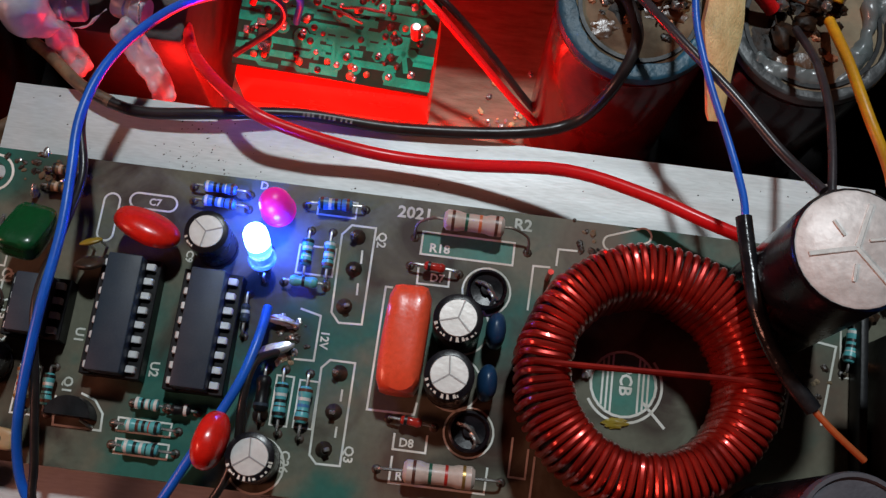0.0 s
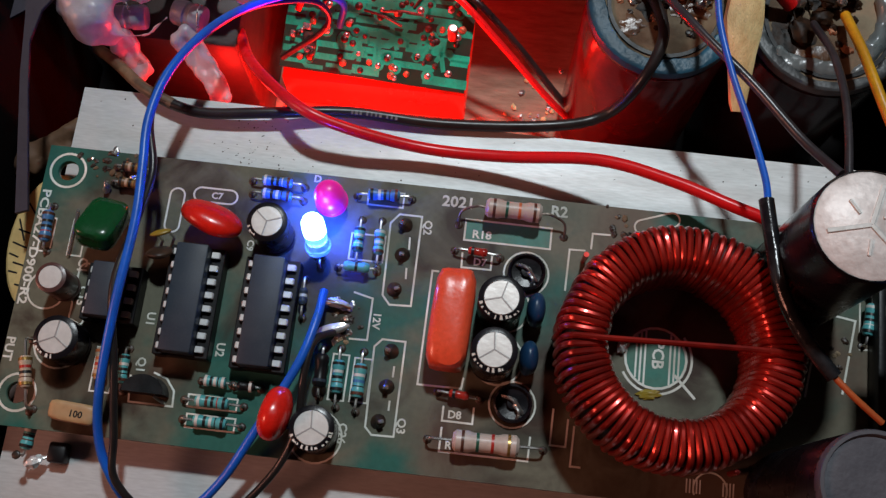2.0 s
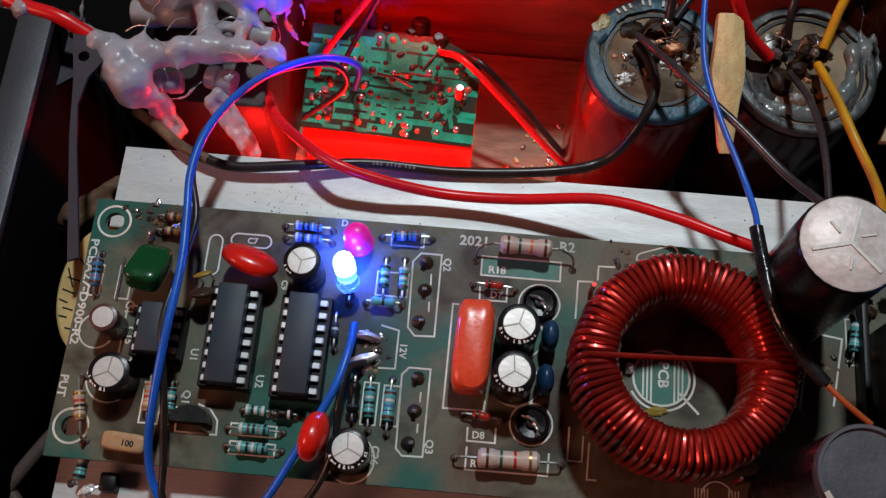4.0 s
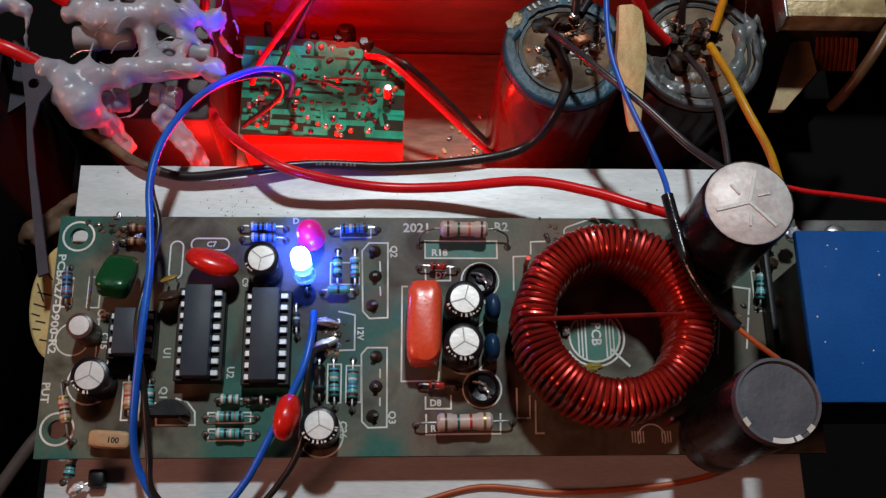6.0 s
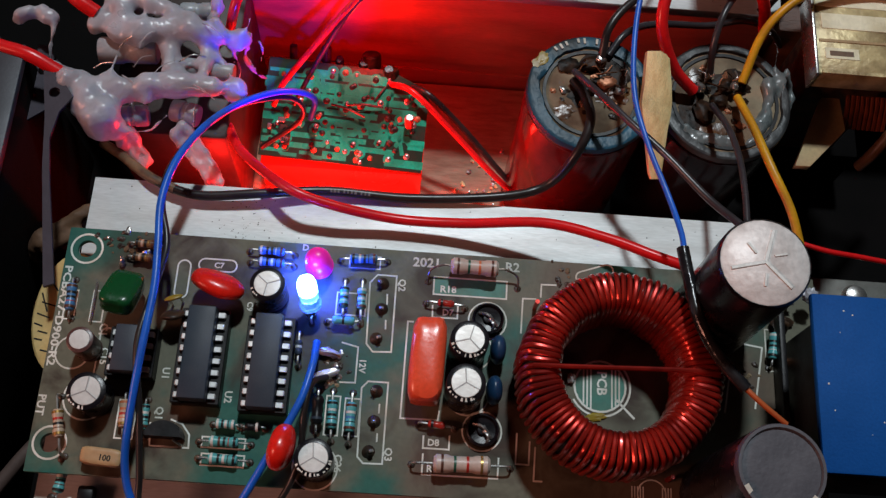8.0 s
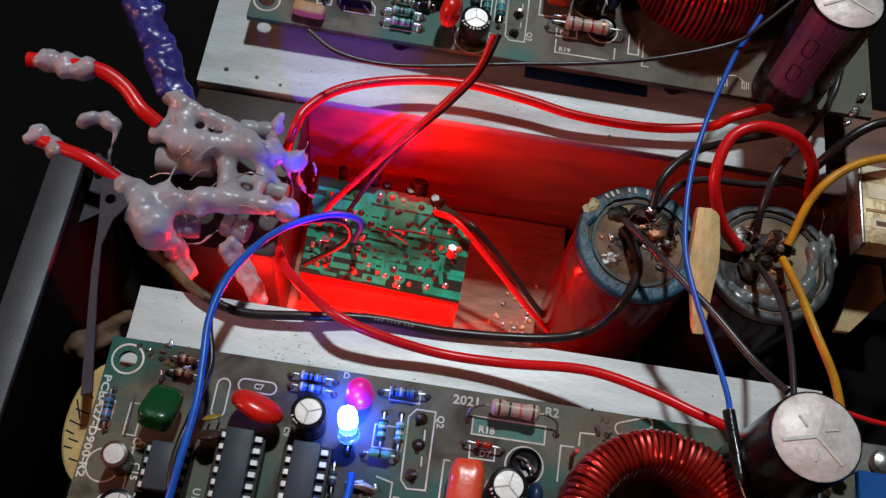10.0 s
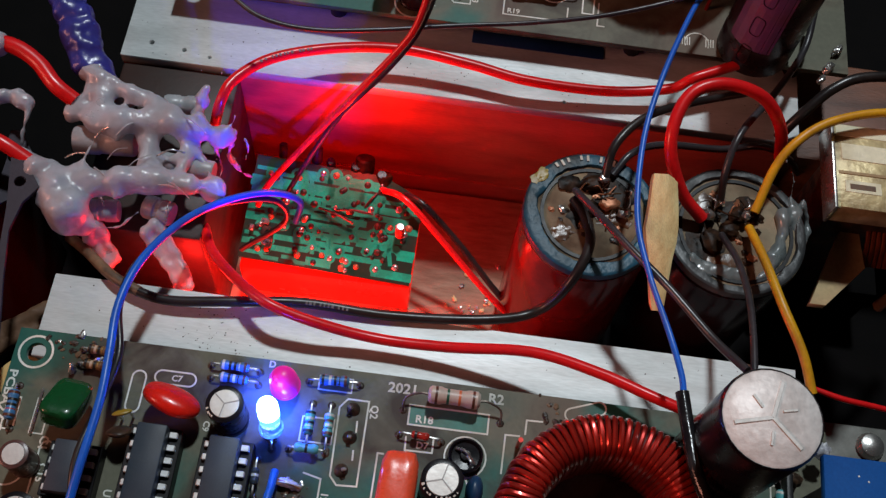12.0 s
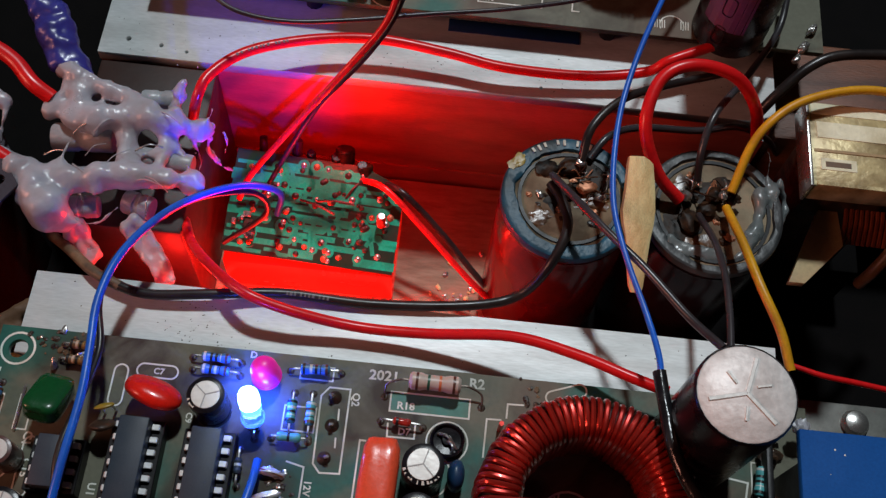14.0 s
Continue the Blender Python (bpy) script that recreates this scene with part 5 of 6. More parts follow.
blobby("hot_glue", [
    (0.30, 0.30, [(-7.54, 6.30, -0.20), (-6.77, 6.04, 0.00), (-5.99, 6.07, 0.00), (-5.22, 6.17, 0.00), (-4.45, 6.14, -0.10)]),
    (0.34, 0.36, [(-4.27, 6.16, -0.20), (-4.00, 6.23, -0.20)]),
    (0.20, 0.26, [(-6.97, 7.05, 0.20), (-6.49, 6.87, 0.10), (-5.87, 6.71, 0.00), (-5.29, 6.38, -0.10)]),
    (0.36, 0.46, [(-7.76, 4.40, 0.00), (-7.23, 4.11, 0.00), (-6.95, 3.53, -0.20)]),
    (0.34, 0.22, [(-7.32, 4.08, -0.10), (-6.80, 3.82, -0.30), (-6.57, 3.45, -0.50)]),
    (0.30, 0.28, [(-7.25, 4.39, 0.00), (-6.49, 4.42, 0.00), (-5.74, 4.49, 0.00), (-5.02, 4.69, 0.00), (-4.41, 4.72, -0.10)]),
    (0.30, 0.34, [(-4.42, 4.69, -0.20), (-3.99, 4.70, -0.30)]),
    (0.20, 0.20, [(-5.63, 6.02, -0.10), (-5.58, 5.48, -0.20), (-5.32, 4.78, -0.10)]),
    (0.15, 0.15, [(-4.93, 6.07, -0.10), (-4.76, 5.60, -0.30), (-4.70, 4.86, -0.10)]),
    (0.24, 0.22, [(-7.38, 7.28, 0.10), (-6.95, 6.89, 0.10), (-6.76, 6.27, 0.00)]),
    (0.18, 0.16, [(-7.63, 4.42, 0.00), (-8.06, 4.80, 0.00), (-8.28, 4.89, 0.00)]),
    (0.12, 0.10, [(-6.25, 5.89, 0.10), (-6.26, 5.57, 0.00)]),
    (0.10, 0.10, [(-5.37, 5.74, -0.20), (-5.26, 5.49, -0.40)]),
    (0.12, 0.07, [(-6.73, 4.48, 0.10), (-6.74, 4.90, 0.25)]),
    (0.09, 0.05, [(-6.59, 3.49, -0.30), (-5.90, 3.58, -0.50), (-5.44, 3.97, -0.30)]),
    (0.09, 0.05, [(-6.28, 7.14, 0.10), (-6.59, 6.78, 0.10)]),
    (0.10, 0.07, [(-5.92, 5.98, -0.10), (-5.77, 5.51, -0.30), (-5.63, 4.74, -0.10)]),
    (0.09, 0.06, [(-5.33, 6.06, -0.10), (-5.40, 5.64, -0.30), (-5.05, 4.81, -0.10)]),
    (0.08, 0.12, [(-5.50, 5.41, -0.25), (-5.04, 5.38, -0.30), (-4.62, 5.56, -0.30)]),
    (0.14, 0.08, [(-4.86, 6.16, -0.15), (-4.56, 5.81, -0.40), (-4.06, 5.06, -0.30)]),
    (0.16, 0.10, [(-7.55, 6.06, -0.20), (-7.28, 6.51, 0.00), (-7.14, 7.15, 0.15)]),
    (0.12, 0.05, [(-7.15, 4.13, 0.10), (-6.78, 4.78, 0.20), (-6.68, 5.39, 0.20)]),
    (0.07, 0.04, [(-4.00, 6.15, -0.20), (-3.77, 6.44, 0.00), (-3.85, 6.76, 0.10)]),
    (0.10, 0.05, [(-4.26, 6.02, -0.30), (-4.02, 5.72, -0.90), (-3.96, 4.79, -0.60)]),
], M_GLUE, "milky hot glue smeared over the terminal block", "glue")
blobby("hot_glue", [(0.12, 0.17, [(-4.54, 7.15, 0.20), (-4.58, 6.88, 0.00), (-4.72, 6.60, -0.20)]), (0.12, 0.04, [(-4.54, 7.15, 0.20), (-4.63, 7.37, 0.50)]), (0.11, 0.04, [(-4.49, 7.12, 0.20), (-4.17, 7.34, 0.50)])],
       M_GLUE, "claw-shaped spike of hot glue", "glue", 0.05, 0.2)
blobby("hot_glue", [(0.15, 0.12, [(-5.40, 3.72, -0.62), (-5.08, 3.46, -0.92), (-4.74, 3.10, -1.10), (-4.36, 2.58, -1.20)]), (0.16, 0.13, [(-5.22, 3.90, -0.60), (-4.88, 3.64, -0.88), (-4.52, 3.26, -1.06), (-4.14, 2.70, -1.18)])], M_GLUE, "hot glue drip running down to the heat sink", "glue", 0.05, 0.2)
blobby("hot_glue", [(0.20, 0.15, [(-6.71, 3.63, -0.60), (-6.45, 3.42, -1.00), (-6.20, 3.10, -1.50)]), (0.14, 0.12, [(-6.50, 3.74, -0.60), (-6.28, 3.56, -1.00), (-6.02, 3.26, -1.50)])], M_GLUE, "short thick hot glue drip", "glue", 0.05, 0.2)
blobby("hot_glue", [(0.10, 0.05, [(-3.83, 6.46, -0.40), (-3.96, 6.22, -1.20), (-3.85, 6.34, -2.20), (-3.67, 6.54, -2.80)]), (0.05, 0.03, [(-4.08, 6.03, -0.40), (-4.29, 5.71, -1.50), (-4.33, 4.98, -2.50)]), (0.05, 0.03, [(-3.67, 6.62, -1.00), (-3.56, 6.43, -1.20), (-3.61, 6.22, -1.40)])],
       M_GLUE, "thin hanging threads of hot glue", "glue", 0.04, 0.2)
blobby("hot_glue", [(0.20, 0.22, [(-9.28, 5.93, 0.20), (-8.83, 6.17, 0.20), (-8.37, 6.15, 0.20)]), (0.09, 0.06, [(-8.33, 6.03, 0.20), (-8.38, 5.61, 0.00), (-8.45, 5.25, -0.30)])], M_GLUE, "bone-shaped lump of hot glue", "glue", 0.05, 0.2)
M_BLUEGLUE = mat("blue_tinted_glue", (0.055, 0.060, 0.36), 0.3, 0, (0.030, 0.030, 0.20), 1.2, 0.7, 4, 0.3, scatter=0.3, clear=0.2)
blobby("blue_glued_wire", [(0.34, 0.42, [(-7.05, 7.10, 0.00), (-7.55, 7.66, 0.15), (-8.05, 8.50, 0.25), (-8.80, 9.80, 0.35)]), (0.22, 0.36, [(-6.75, 7.00, 0.00), (-7.35, 7.75, 0.10), (-7.80, 8.60, 0.20)])], M_BLUEGLUE, "glue-coated blue wire leaving the terminal block", "wire", 0.06, 0.08)
wire("red_supply_wire", [(-10.87, 7.40, 0.40), (-9.95, 7.42, 0.40), (-9.09, 7.42, 0.40), (-8.43, 7.13, 0.30), (-7.92, 6.65, 0.20), (-7.44, 6.41, 0.00)], 0.19, M_RED, "thick red supply wire running into the glue")
wire("red_supply_wire", [(-10.18, 5.33, 0.40), (-9.40, 5.09, 0.40), (-8.65, 4.90, 0.40), (-8.07, 4.68, 0.20), (-7.62, 4.50, 0.00)], 0.17, M_RED, "thick red supply wire running into the glue")
blobby("hot_glue", [(0.36, 0.26, [(-10.5, 7.40, 0.40), (-9.95, 7.42, 0.42), (-9.35, 7.38, 0.40)])], M_GLUE, "collar of hot glue round a red wire", "glue", 0.05, 0.2)
blobby("hot_glue", [(0.32, 0.24, [(-10.1, 5.30, 0.40), (-9.70, 5.14, 0.40), (-9.40, 5.08, 0.40)])], M_GLUE, "collar of hot glue round a red wire", "glue", 0.05, 0.2)
for k, (a, b) in enumerate((((-6.74, 5.47, 0.05), (-6.42, 5.69, 0.25)), ((-7.30, 4.96, -0.10), (-6.81, 5.03, 0.10)), ((-6.30, 4.07, -0.10), (-6.13, 3.87, -0.10)), ((-5.28, 5.25, 0.00), (-4.67, 5.43, 0.00)), ((-4.78, 4.25, -0.20), (-4.77, 3.72, -0.30)))):
    wire("wire_strand", [a, ((a[0] + b[0]) / 2, (a[1] + b[1]) / 2 + 0.05, a[2] + 0.12), b], 0.018, M_TIN, "loose bright wire strand caught in glue", "wire strand", "loose strands")

th = random.Random(31)
for k in range(9):
    x, y = th.uniform(-6.8, -4.2), th.uniform(4.1, 6.6)
    L, a = th.uniform(0.3, 0.9), th.uniform(-0.9, 0.9)
    wire("glue_thread", [(x, y, 0.15), (x + L * 0.5 * math.cos(a), y + L * 0.5 * math.sin(a), 0.28), (x + L * math.cos(a), y + L * math.sin(a), 0.1)], th.uniform(0.010, 0.022), M_GLUE, "thin pulled thread of hot glue", "glue thread", "pulled glue threads")

# ---- details of the small green board ----
gr = random.Random(11)


def gpart(name, b2, material, label=""):
    b2.transform(TIP)
    return part(name, b2, material, gb, label)


y = 4.78
while y < 7.2:
    pitch = gr.uniform(0.20, 0.36)
    x = -3.62
    lim = 0.64 if y < 6.75 else -0.45
    while x < lim - 0.2:
        L = min(gr.uniform(0.35, 1.3), lim - x)
        w = pitch - 0.055 if gr.random() < 0.7 else 0.10
        jog = gr.choice((0, 0, 0.09, -0.09))
        if gr.random() < 0.88 and L > 0.15:
            q = [(x, y), (x + L * 0.5, y), (x + L * 0.5 + abs(jog), y + jog), (x + L, y + jog)] if jog and L > 0.5 and w < 0.2 else [(x, y), (x + L, y)]
            gpart("copper_track", stroke(bmesh.new(), q, w, -3.384), M_GREENTRACK)
        x += L + gr.uniform(0.10, 0.17)
    y += pitch
for k in range(16):
    x, y = gr.uniform(-3.2, 0.2), gr.uniform(4.9, 6.3)
    gpart("copper_track", stroke(bmesh.new(), [(x, y), (x + gr.uniform(-0.2, 0.3), y + gr.uniform(0.35, 0.7))], 0.11, -3.381), M_GREENTRACK)
for k in range(85):
    x, y = gr.uniform(-3.6, 0.6), gr.uniform(4.68, 7.1)
    if x > -0.4 and y > 6.75:
        y = 6.5
    r = gr.uniform(0.055, 0.10)
    b2 = turned(bmesh.new(), [(r, -3.375), (r * 0.85, -3.355), (r * 0.45, -3.338), (0, -3.33)], at(x, y, 0), 9)
    if k % 2:
        gpart("pad_ring", turned(bmesh.new(), [(r * 1.9, -3.383), (r * 1.8, -3.374), (0, -3.374)], at(x, y, 0), 12), M_GREENTRACK)
    gpart("solder_pad", b2, gr.choice((M_TIN, M_SOOT, M_SOOT, M_COPPER)))
for (a, b) in (((-1.45, 6.16, -3.25), (-0.48, 6.14, -3.20)), ((-1.89, 6.15, -3.25), (-0.95, 5.81, -3.20)), ((-0.73, 6.33, -3.25), (-0.36, 6.86, -3.20))):
    part("soldered_lead", tubed([a, ((a[0] + b[0]) / 2, (a[1] + b[1]) / 2, a[2] + 0.12), b], 0.035, 6, 4), M_SOOT, gb)
x0, y0 = 0.26, 5.74
part("red_capacitor", turned(bmesh.new(), [(0, -3.38), (0.12, -3.37), (0.12, -2.95), (0.10, -2.92), (0, -2.92)], at(x0, y0, 0), 14), M_REDCAP, gb, "tiny red part with bright tip")
part("capacitor_tip", turned(bmesh.new(), [(0.09, -2.925), (0.085, -2.89), (0, -2.88)], at(x0, y0, 0), 12), M_TIN, gb)
for (x0, y0, _), r in (((-1.09, 7.34, -3.00), 0.16), ((-0.40, 7.17, -3.00), 0.14), ((-1.77, 7.38, -3.00), 0.12)):
    part("black_component", turned(bmesh.new(), [(0, -3.4), (r, -3.4), (r, -2.95), (r * 0.8, -2.9), (0, -2.9)], at(x0, y0, 0), 14), M_SLEEVE, gb)
for k in range(9):
    x0, y0 = gr.uniform(-3.7, -3.0), gr.uniform(4.7, 5.6)
    bm = bmesh.new()
    box(bm, x0, y0, -3.38, x0 + gr.uniform(0.1, 0.25), y0 + gr.uniform(0.1, 0.3), -3.22, 0.02, 1)
    gpart("dark_chip", bm, gr.choice((M_BLACK, M_SOOT, M_TIN)))

# ---- terminals of the can capacitors ----
for p, s, mm, st in (((4.60, 5.82, 0.35), 0.24, M_CHAR, (1.6, 1.0, 0.7)), ((4.51, 5.17, 0.32), 0.22, M_CHAR, (1, 1, 0.6)), ((4.94, 5.34, 0.38), 0.22, M_COPPER, (1.2, 0.9, 0.7)),
                     ((5.26, 5.11, 0.42), 0.14, M_TIN, (1.2, 1, 0.9)), ((4.76, 5.88, 0.55), 0.13, M_TIN, (1, 1, 0.8)), ((3.90, 5.10, 0.30), 0.10, M_TIN, (0.8, 1.3, 0.6)),
                     ((4.03, 5.78, 0.30), 0.24, M_CHAR, (1.3, 1, 0.3)), ((7.21, 5.44, 0.28), 0.15, M_TIN, (1.1, 1, 1.1)), ((7.46, 5.88, 0.25), 0.14, M_TIN, (1, 1.2, 0.8)),
                     ((7.87, 5.57, 0.25), 0.22, M_CHAR, (1.2, 1, 0.7)), ((8.03, 5.51, 0.35), 0.12, M_TIN, (1, 1, 1)), ((7.30, 4.88, 0.18), 0.28, M_CHAR, (1, 1.3, 0.4)),
                     ((7.69, 5.22, 0.18), 0.22, M_CHAR, (1.2, 1, 0.5))):
    lump("solder_lump" if mm is M_TIN else "burnt_flux", p, s, mm, "bright solder lump on a capacitor terminal" if mm is M_TIN else "burnt brown flux and glue on a capacitor terminal", (st[0] * 0.85, st[1] * 0.85, st[2] * 0.8), 20, 0.32)
blobby("hot_glue", [(0.17, 0.15, [(8.63, 4.35, 0.00), (8.87, 5.05, 0.10), (8.92, 5.83, 0.15)]), (0.17, 0.17, [(8.95, 4.42, -0.20), (9.30, 5.20, -0.10), (9.21, 6.12, 0.10)]), (0.12, 0.10, [(9.23, 4.76, -0.40), (9.69, 5.70, -0.40), (9.48, 6.29, 0.00)]), (0.05, 0.04, [(9.11, 6.08, 0.15), (9.13, 6.62, 0.40), (8.93, 6.99, 0.50)]), (0.13, 0.10, [(6.89, 4.25, 0.05), (7.40, 4.10, 0.05), (8.18, 4.08, 0.00), (8.69, 4.36, 0.00)]), (0.10, 0.09, [(6.81, 4.43, 0.10), (7.32, 4.31, 0.10), (7.96, 4.22, 0.10)])], M_GREYGLUE, "grey hot glue round the can capacitor", "glue", 0.06, 0.3)
for k in range(34):
    a = gr.uniform(0, 6.28)
    c, rr = ((4.48, 5.02), 0.85) if k % 2 else ((7.88, 5.30), 0.95)
    rad = rr * math.sqrt(gr.random())
    lump("flux_crumb", (c[0] + rad * math.cos(a), c[1] + rad * math.sin(a), 0.27 if k % 2 else 0.07), gr.uniform(0.04, 0.11), gr.choice((M_CHAR, M_CHAR, M_SOOT, M_COPPER)), "burnt flux crumb on the capacitor seal", (1, 1.2, 0.6), gr.uniform(0, 90), 0.6, category="flux crumb")

# dark stains and print scraps on the can capacitors
for p, sx, sy, tn in (((4.74, 5.92, 0.27), 0.50, 0.26, 10), ((5.27, 5.66, 0.27), 0.30, 0.40, 0), ((3.91, 4.54, 0.27), 0.26, 0.20, 20), ((4.39, 5.11, 0.27), 0.34, 0.30, 40), ((5.10, 5.05, 0.27), 0.40, 0.2, 10),
                      ((7.20, 4.85, 0.07), 0.45, 0.40, 0), ((7.86, 5.74, 0.07), 0.45, 0.30, 20), ((7.52, 4.32, 0.07), 0.30, 0.26, 0), ((7.21, 5.88, 0.07), 0.3, 0.2, 60)):
    lump("tar_stain", p, 1.0, M_RESIN if sx * sy < 0.1 else M_CHAR, "flat dark stain of burnt tar on the capacitor seal", (sx, sy, 0.035), tn, 0.75, category="stain")
lump("label_scrap", (3.36, 5.86, 0.36), 0.15, M_YELCAP, "yellow-green scrap of label on the capacitor rim", (1.4, 0.9, 0.14), 60, 0.7, category="label scrap")
for k in range(11):
    a = radians(128 - 6.2 * k)
    if k in (3, 6):
        continue
    bm = bmesh.new()
    box(bm, -0.030, -0.075 if k % 2 else -0.045, 0.0, 0.030, 0.075, 0.012, 0.004, 1, m=at(4.57 + 1.39 * math.cos(a), 5.07 + 1.39 * math.sin(a), 0.372, 0, 0, 38 - 6.2 * k))
    solo("printed_bar", bm, M_SILK, "worn white printed bar on the blue sleeve rim", "print", "bars on the sleeve rim")
# parts behind the small board
for x, r, L, zz in ((-0.35, 0.20, 0.45, -3.45), (-0.95, 0.26, 0.42, -3.42), (-2.2, 0.14, 0.45, -3.35), (-3.1, 0.11, 0.4, -3.4)):
    yy = 7.38 if x < -0.4 else 7.0
    gpart("back_component", turned(bmesh.new(), [(0, 0), (r, 0.02), (r, L - 0.04), (r * 0.85, L), (0, L)], at(x, yy, zz - 0.2, -50, 10 * math.sin(x * 7), 0), 12), M_CHAR, "dark part on the hidden side")

# frayed strands round the soldered terminals
fray = random.Random(44)
for k in range(26):
    cx2, cy2, cz2 = ((4.73, 5.66, 0.40), (5.13, 5.21, 0.40), (7.29, 5.57, 0.25), (7.93, 5.65, 0.25))[k % 4]
    a, L = fray.uniform(0, 6.28), fray.uniform(0.18, 0.5)
    x, y = cx2 + fray.gauss(0, 0.12), cy2 + fray.gauss(0, 0.12)
    wire("frayed_strand", [(x, y, cz2), (x + L * 0.5 * math.cos(a), y + L * 0.5 * math.sin(a), cz2 + fray.uniform(0.05, 0.22)), (x + L * math.cos(a + 0.5), y + L * math.sin(a + 0.5), cz2 + fray.uniform(-0.1, 0.12))], fray.uniform(0.010, 0.022), fray.choice((M_COPPER, M_TIN, M_CHAR, M_RESIN)), "frayed wire strand at a soldered terminal", "wire strand", "frayed strands")

# bright strands at the soldered twelve volt pads
pad = random.Random(9)
for k in range(8):
    cx2, cy2, a0 = ((-1.04, -1.66, -0.1), (-1.05, -2.15, 0.4))[k % 2]
    y, L, a = cy2 + pad.uniform(-0.07, 0.07), pad.uniform(0.30, 0.55), a0 + pad.uniform(-0.15, 0.15)
    wire("frayed_strand", [(cx2 - L / 2 * math.cos(a), y - L / 2 * math.sin(a), 0.20), (cx2, y, 0.24), (cx2 + L / 2 * math.cos(a), y + L / 2 * math.sin(a), 0.10)], 0.020, pad.choice((M_PIN, M_COPPER, M_PIN)), "bright wire strand soldered to a pad", "wire strand", "frayed strands")

# scorched corner of the board: two browned resistors and resin stains
M_SCORCH = mat("scorched_lacquer", (0.24, 0.13, 0.05), 0.45, 0, (0.06, 0.028, 0.012), 3, 0.9)
for a, b in (((-5.68, 0.53, 0.00), (-4.94, 0.50, 0.00)), ((-5.67, 0.21, 0.00), (-4.96, 0.17, 0.00))):
    resistor(a, b, M_SCORCH, bands(BK, M_RTAN, BK, GD, BR_), 0.10, 0.46, "heat-browned resistor with scorched bands on the board", 0.16, copied=False)
lump("amber_glue", (4.78, -2.66, 0.02), 0.16, M_YELCAP, "amber glue smear on the board inside the choke", (1.5, 0.5, 0.22), 8, 0.6, category="glue")
lump("solder_lump", (4.22, -1.86, 0.08), 0.10, M_PIN, "pale solder blob on the board inside the choke", (0.8, 1.1, 0.8), 0, 0.5)

# bamboo wedge between the cans
bm = bmesh.new()
a, b = Vector((6.00, 5.87, 1.05)), Vector((6.18, 3.12, -0.10))
d = (b - a).normalized()
side = d.cross(Vector((0, 0, 1))).normalized()
up = side.cross(d)
rows = []
for f, w, h in ((0, 0.25, 0.12), (0.05, 0.27, 0.15), (0.25, 0.32, 0.16), (0.40, 0.36, 0.16), (0.50, 0.33, 0.16), (0.62, 0.26, 0.14), (0.95, 0.15, 0.10), (1.0, 0.11, 0.07)):
    p = a.lerp(b, f)
    rows.append([bm.verts.new(p + side * sx * w + up * sz * h + side * 0.03 * noise.noise(p * 3)) for sx, sz in ((-1, -1), (1, -1), (1, 0.7), (0.7, 1), (-0.7, 1), (-1, 0.7))])
for r0, r1 in zip(rows, rows[1:]):
    for k in range(6):
        j = (k + 1) % 6
        bm.faces.new((r0[k], r0[j], r1[j], r1[k]))
bm.faces.new(rows[0]), bm.faces.new(rows[-1])
solo("bamboo_wedge", bm, M_WOODSTICK, "splintered bamboo stick wedged between two can capacitors", "wooden stick")

# ---- large capacitor tops ----
for p, n in (((6.97, -0.10, 4.00), 128), ((7.52, -0.20, 4.00), 12), ((7.20, -0.72, 4.00), 82)):
    bm = bmesh.new()
    box(bm, -0.13, -0.025, 3.98, 0.13, 0.025, 4.012, 0.008, 1, m=at(p[0], p[1], 0, 0, 0, n))
    # whiter metal puts the lit look into the pressed notches
    solo("vent_notch", bm, M_WHITECAN, "short pressed notch in the capacitor top", "notch", "pressed notches")
bm = bmesh.new()
turned(bm, [(0.80, 3.70), (0.805, 3.86), (0.785, 3.92), (0.73, 3.92), (0.71, 3.87)], at(7.34, -4.18, 0), 40)
part("rim", bm, mat("grey_rim", (0.105, 0.105, 0.12), 0.4, 0.2), capb, "lighter grey rolled rim")
for a0, a1, mm in ((255, 285, M_SILK), (288, 298, M_SILK), (310, 322, M_SILK), (205, 218, M_SILK)):
    bm = bmesh.new()
    q = [(r * math.cos(radians(a)), r * math.sin(radians(a))) for r, aa in ((0.685, range(a0, a1 + 1, 3)), (0.778, range(a1, a0 - 1, -3))) for a in aa]
    lo = [bm.verts.new((7.34 + x, -4.18 + y, 3.921)) for x, y in q]
    hi = [bm.verts.new((7.34 + x, -4.18 + y, 3.929)) for x, y in q]
    bm.faces.new(hi)
    for k in range(len(q)):
        j = (k + 1) % len(q)
        bm.faces.new((lo[k], lo[j], hi[j], hi[k]))
    part("label_scrap", bm, mm, capb, "white scrap of printed label", smooth=False)

# ---- the chassis edges ----
bm = plate([(p[0], p[1]) for p in ((-8.35, 4.90, 0.30), (-7.93, 4.53, 0.30), (-7.49, 3.96, 0.30), (-7.74, 3.54, 0.30), (-7.83, 2.85, 0.30), (-7.63, 1.81, 0.30), (-7.08, -0.59, 0.30), (-7.30, -0.68, 0.30), (-7.86, 2.17, 0.30), (-8.03, 3.37, 0.30))], [(-7.93, 4.03, 0.13)], 0.2, 0.3)
# violet tint is the diodes' light put into the grey steel
part("flange", bm, mat("violet_lit_steel", (0.045, 0.038, 0.052), 0.5, 0.1, spec=0.3), br, "bent flange with a punched hole", smooth=False)
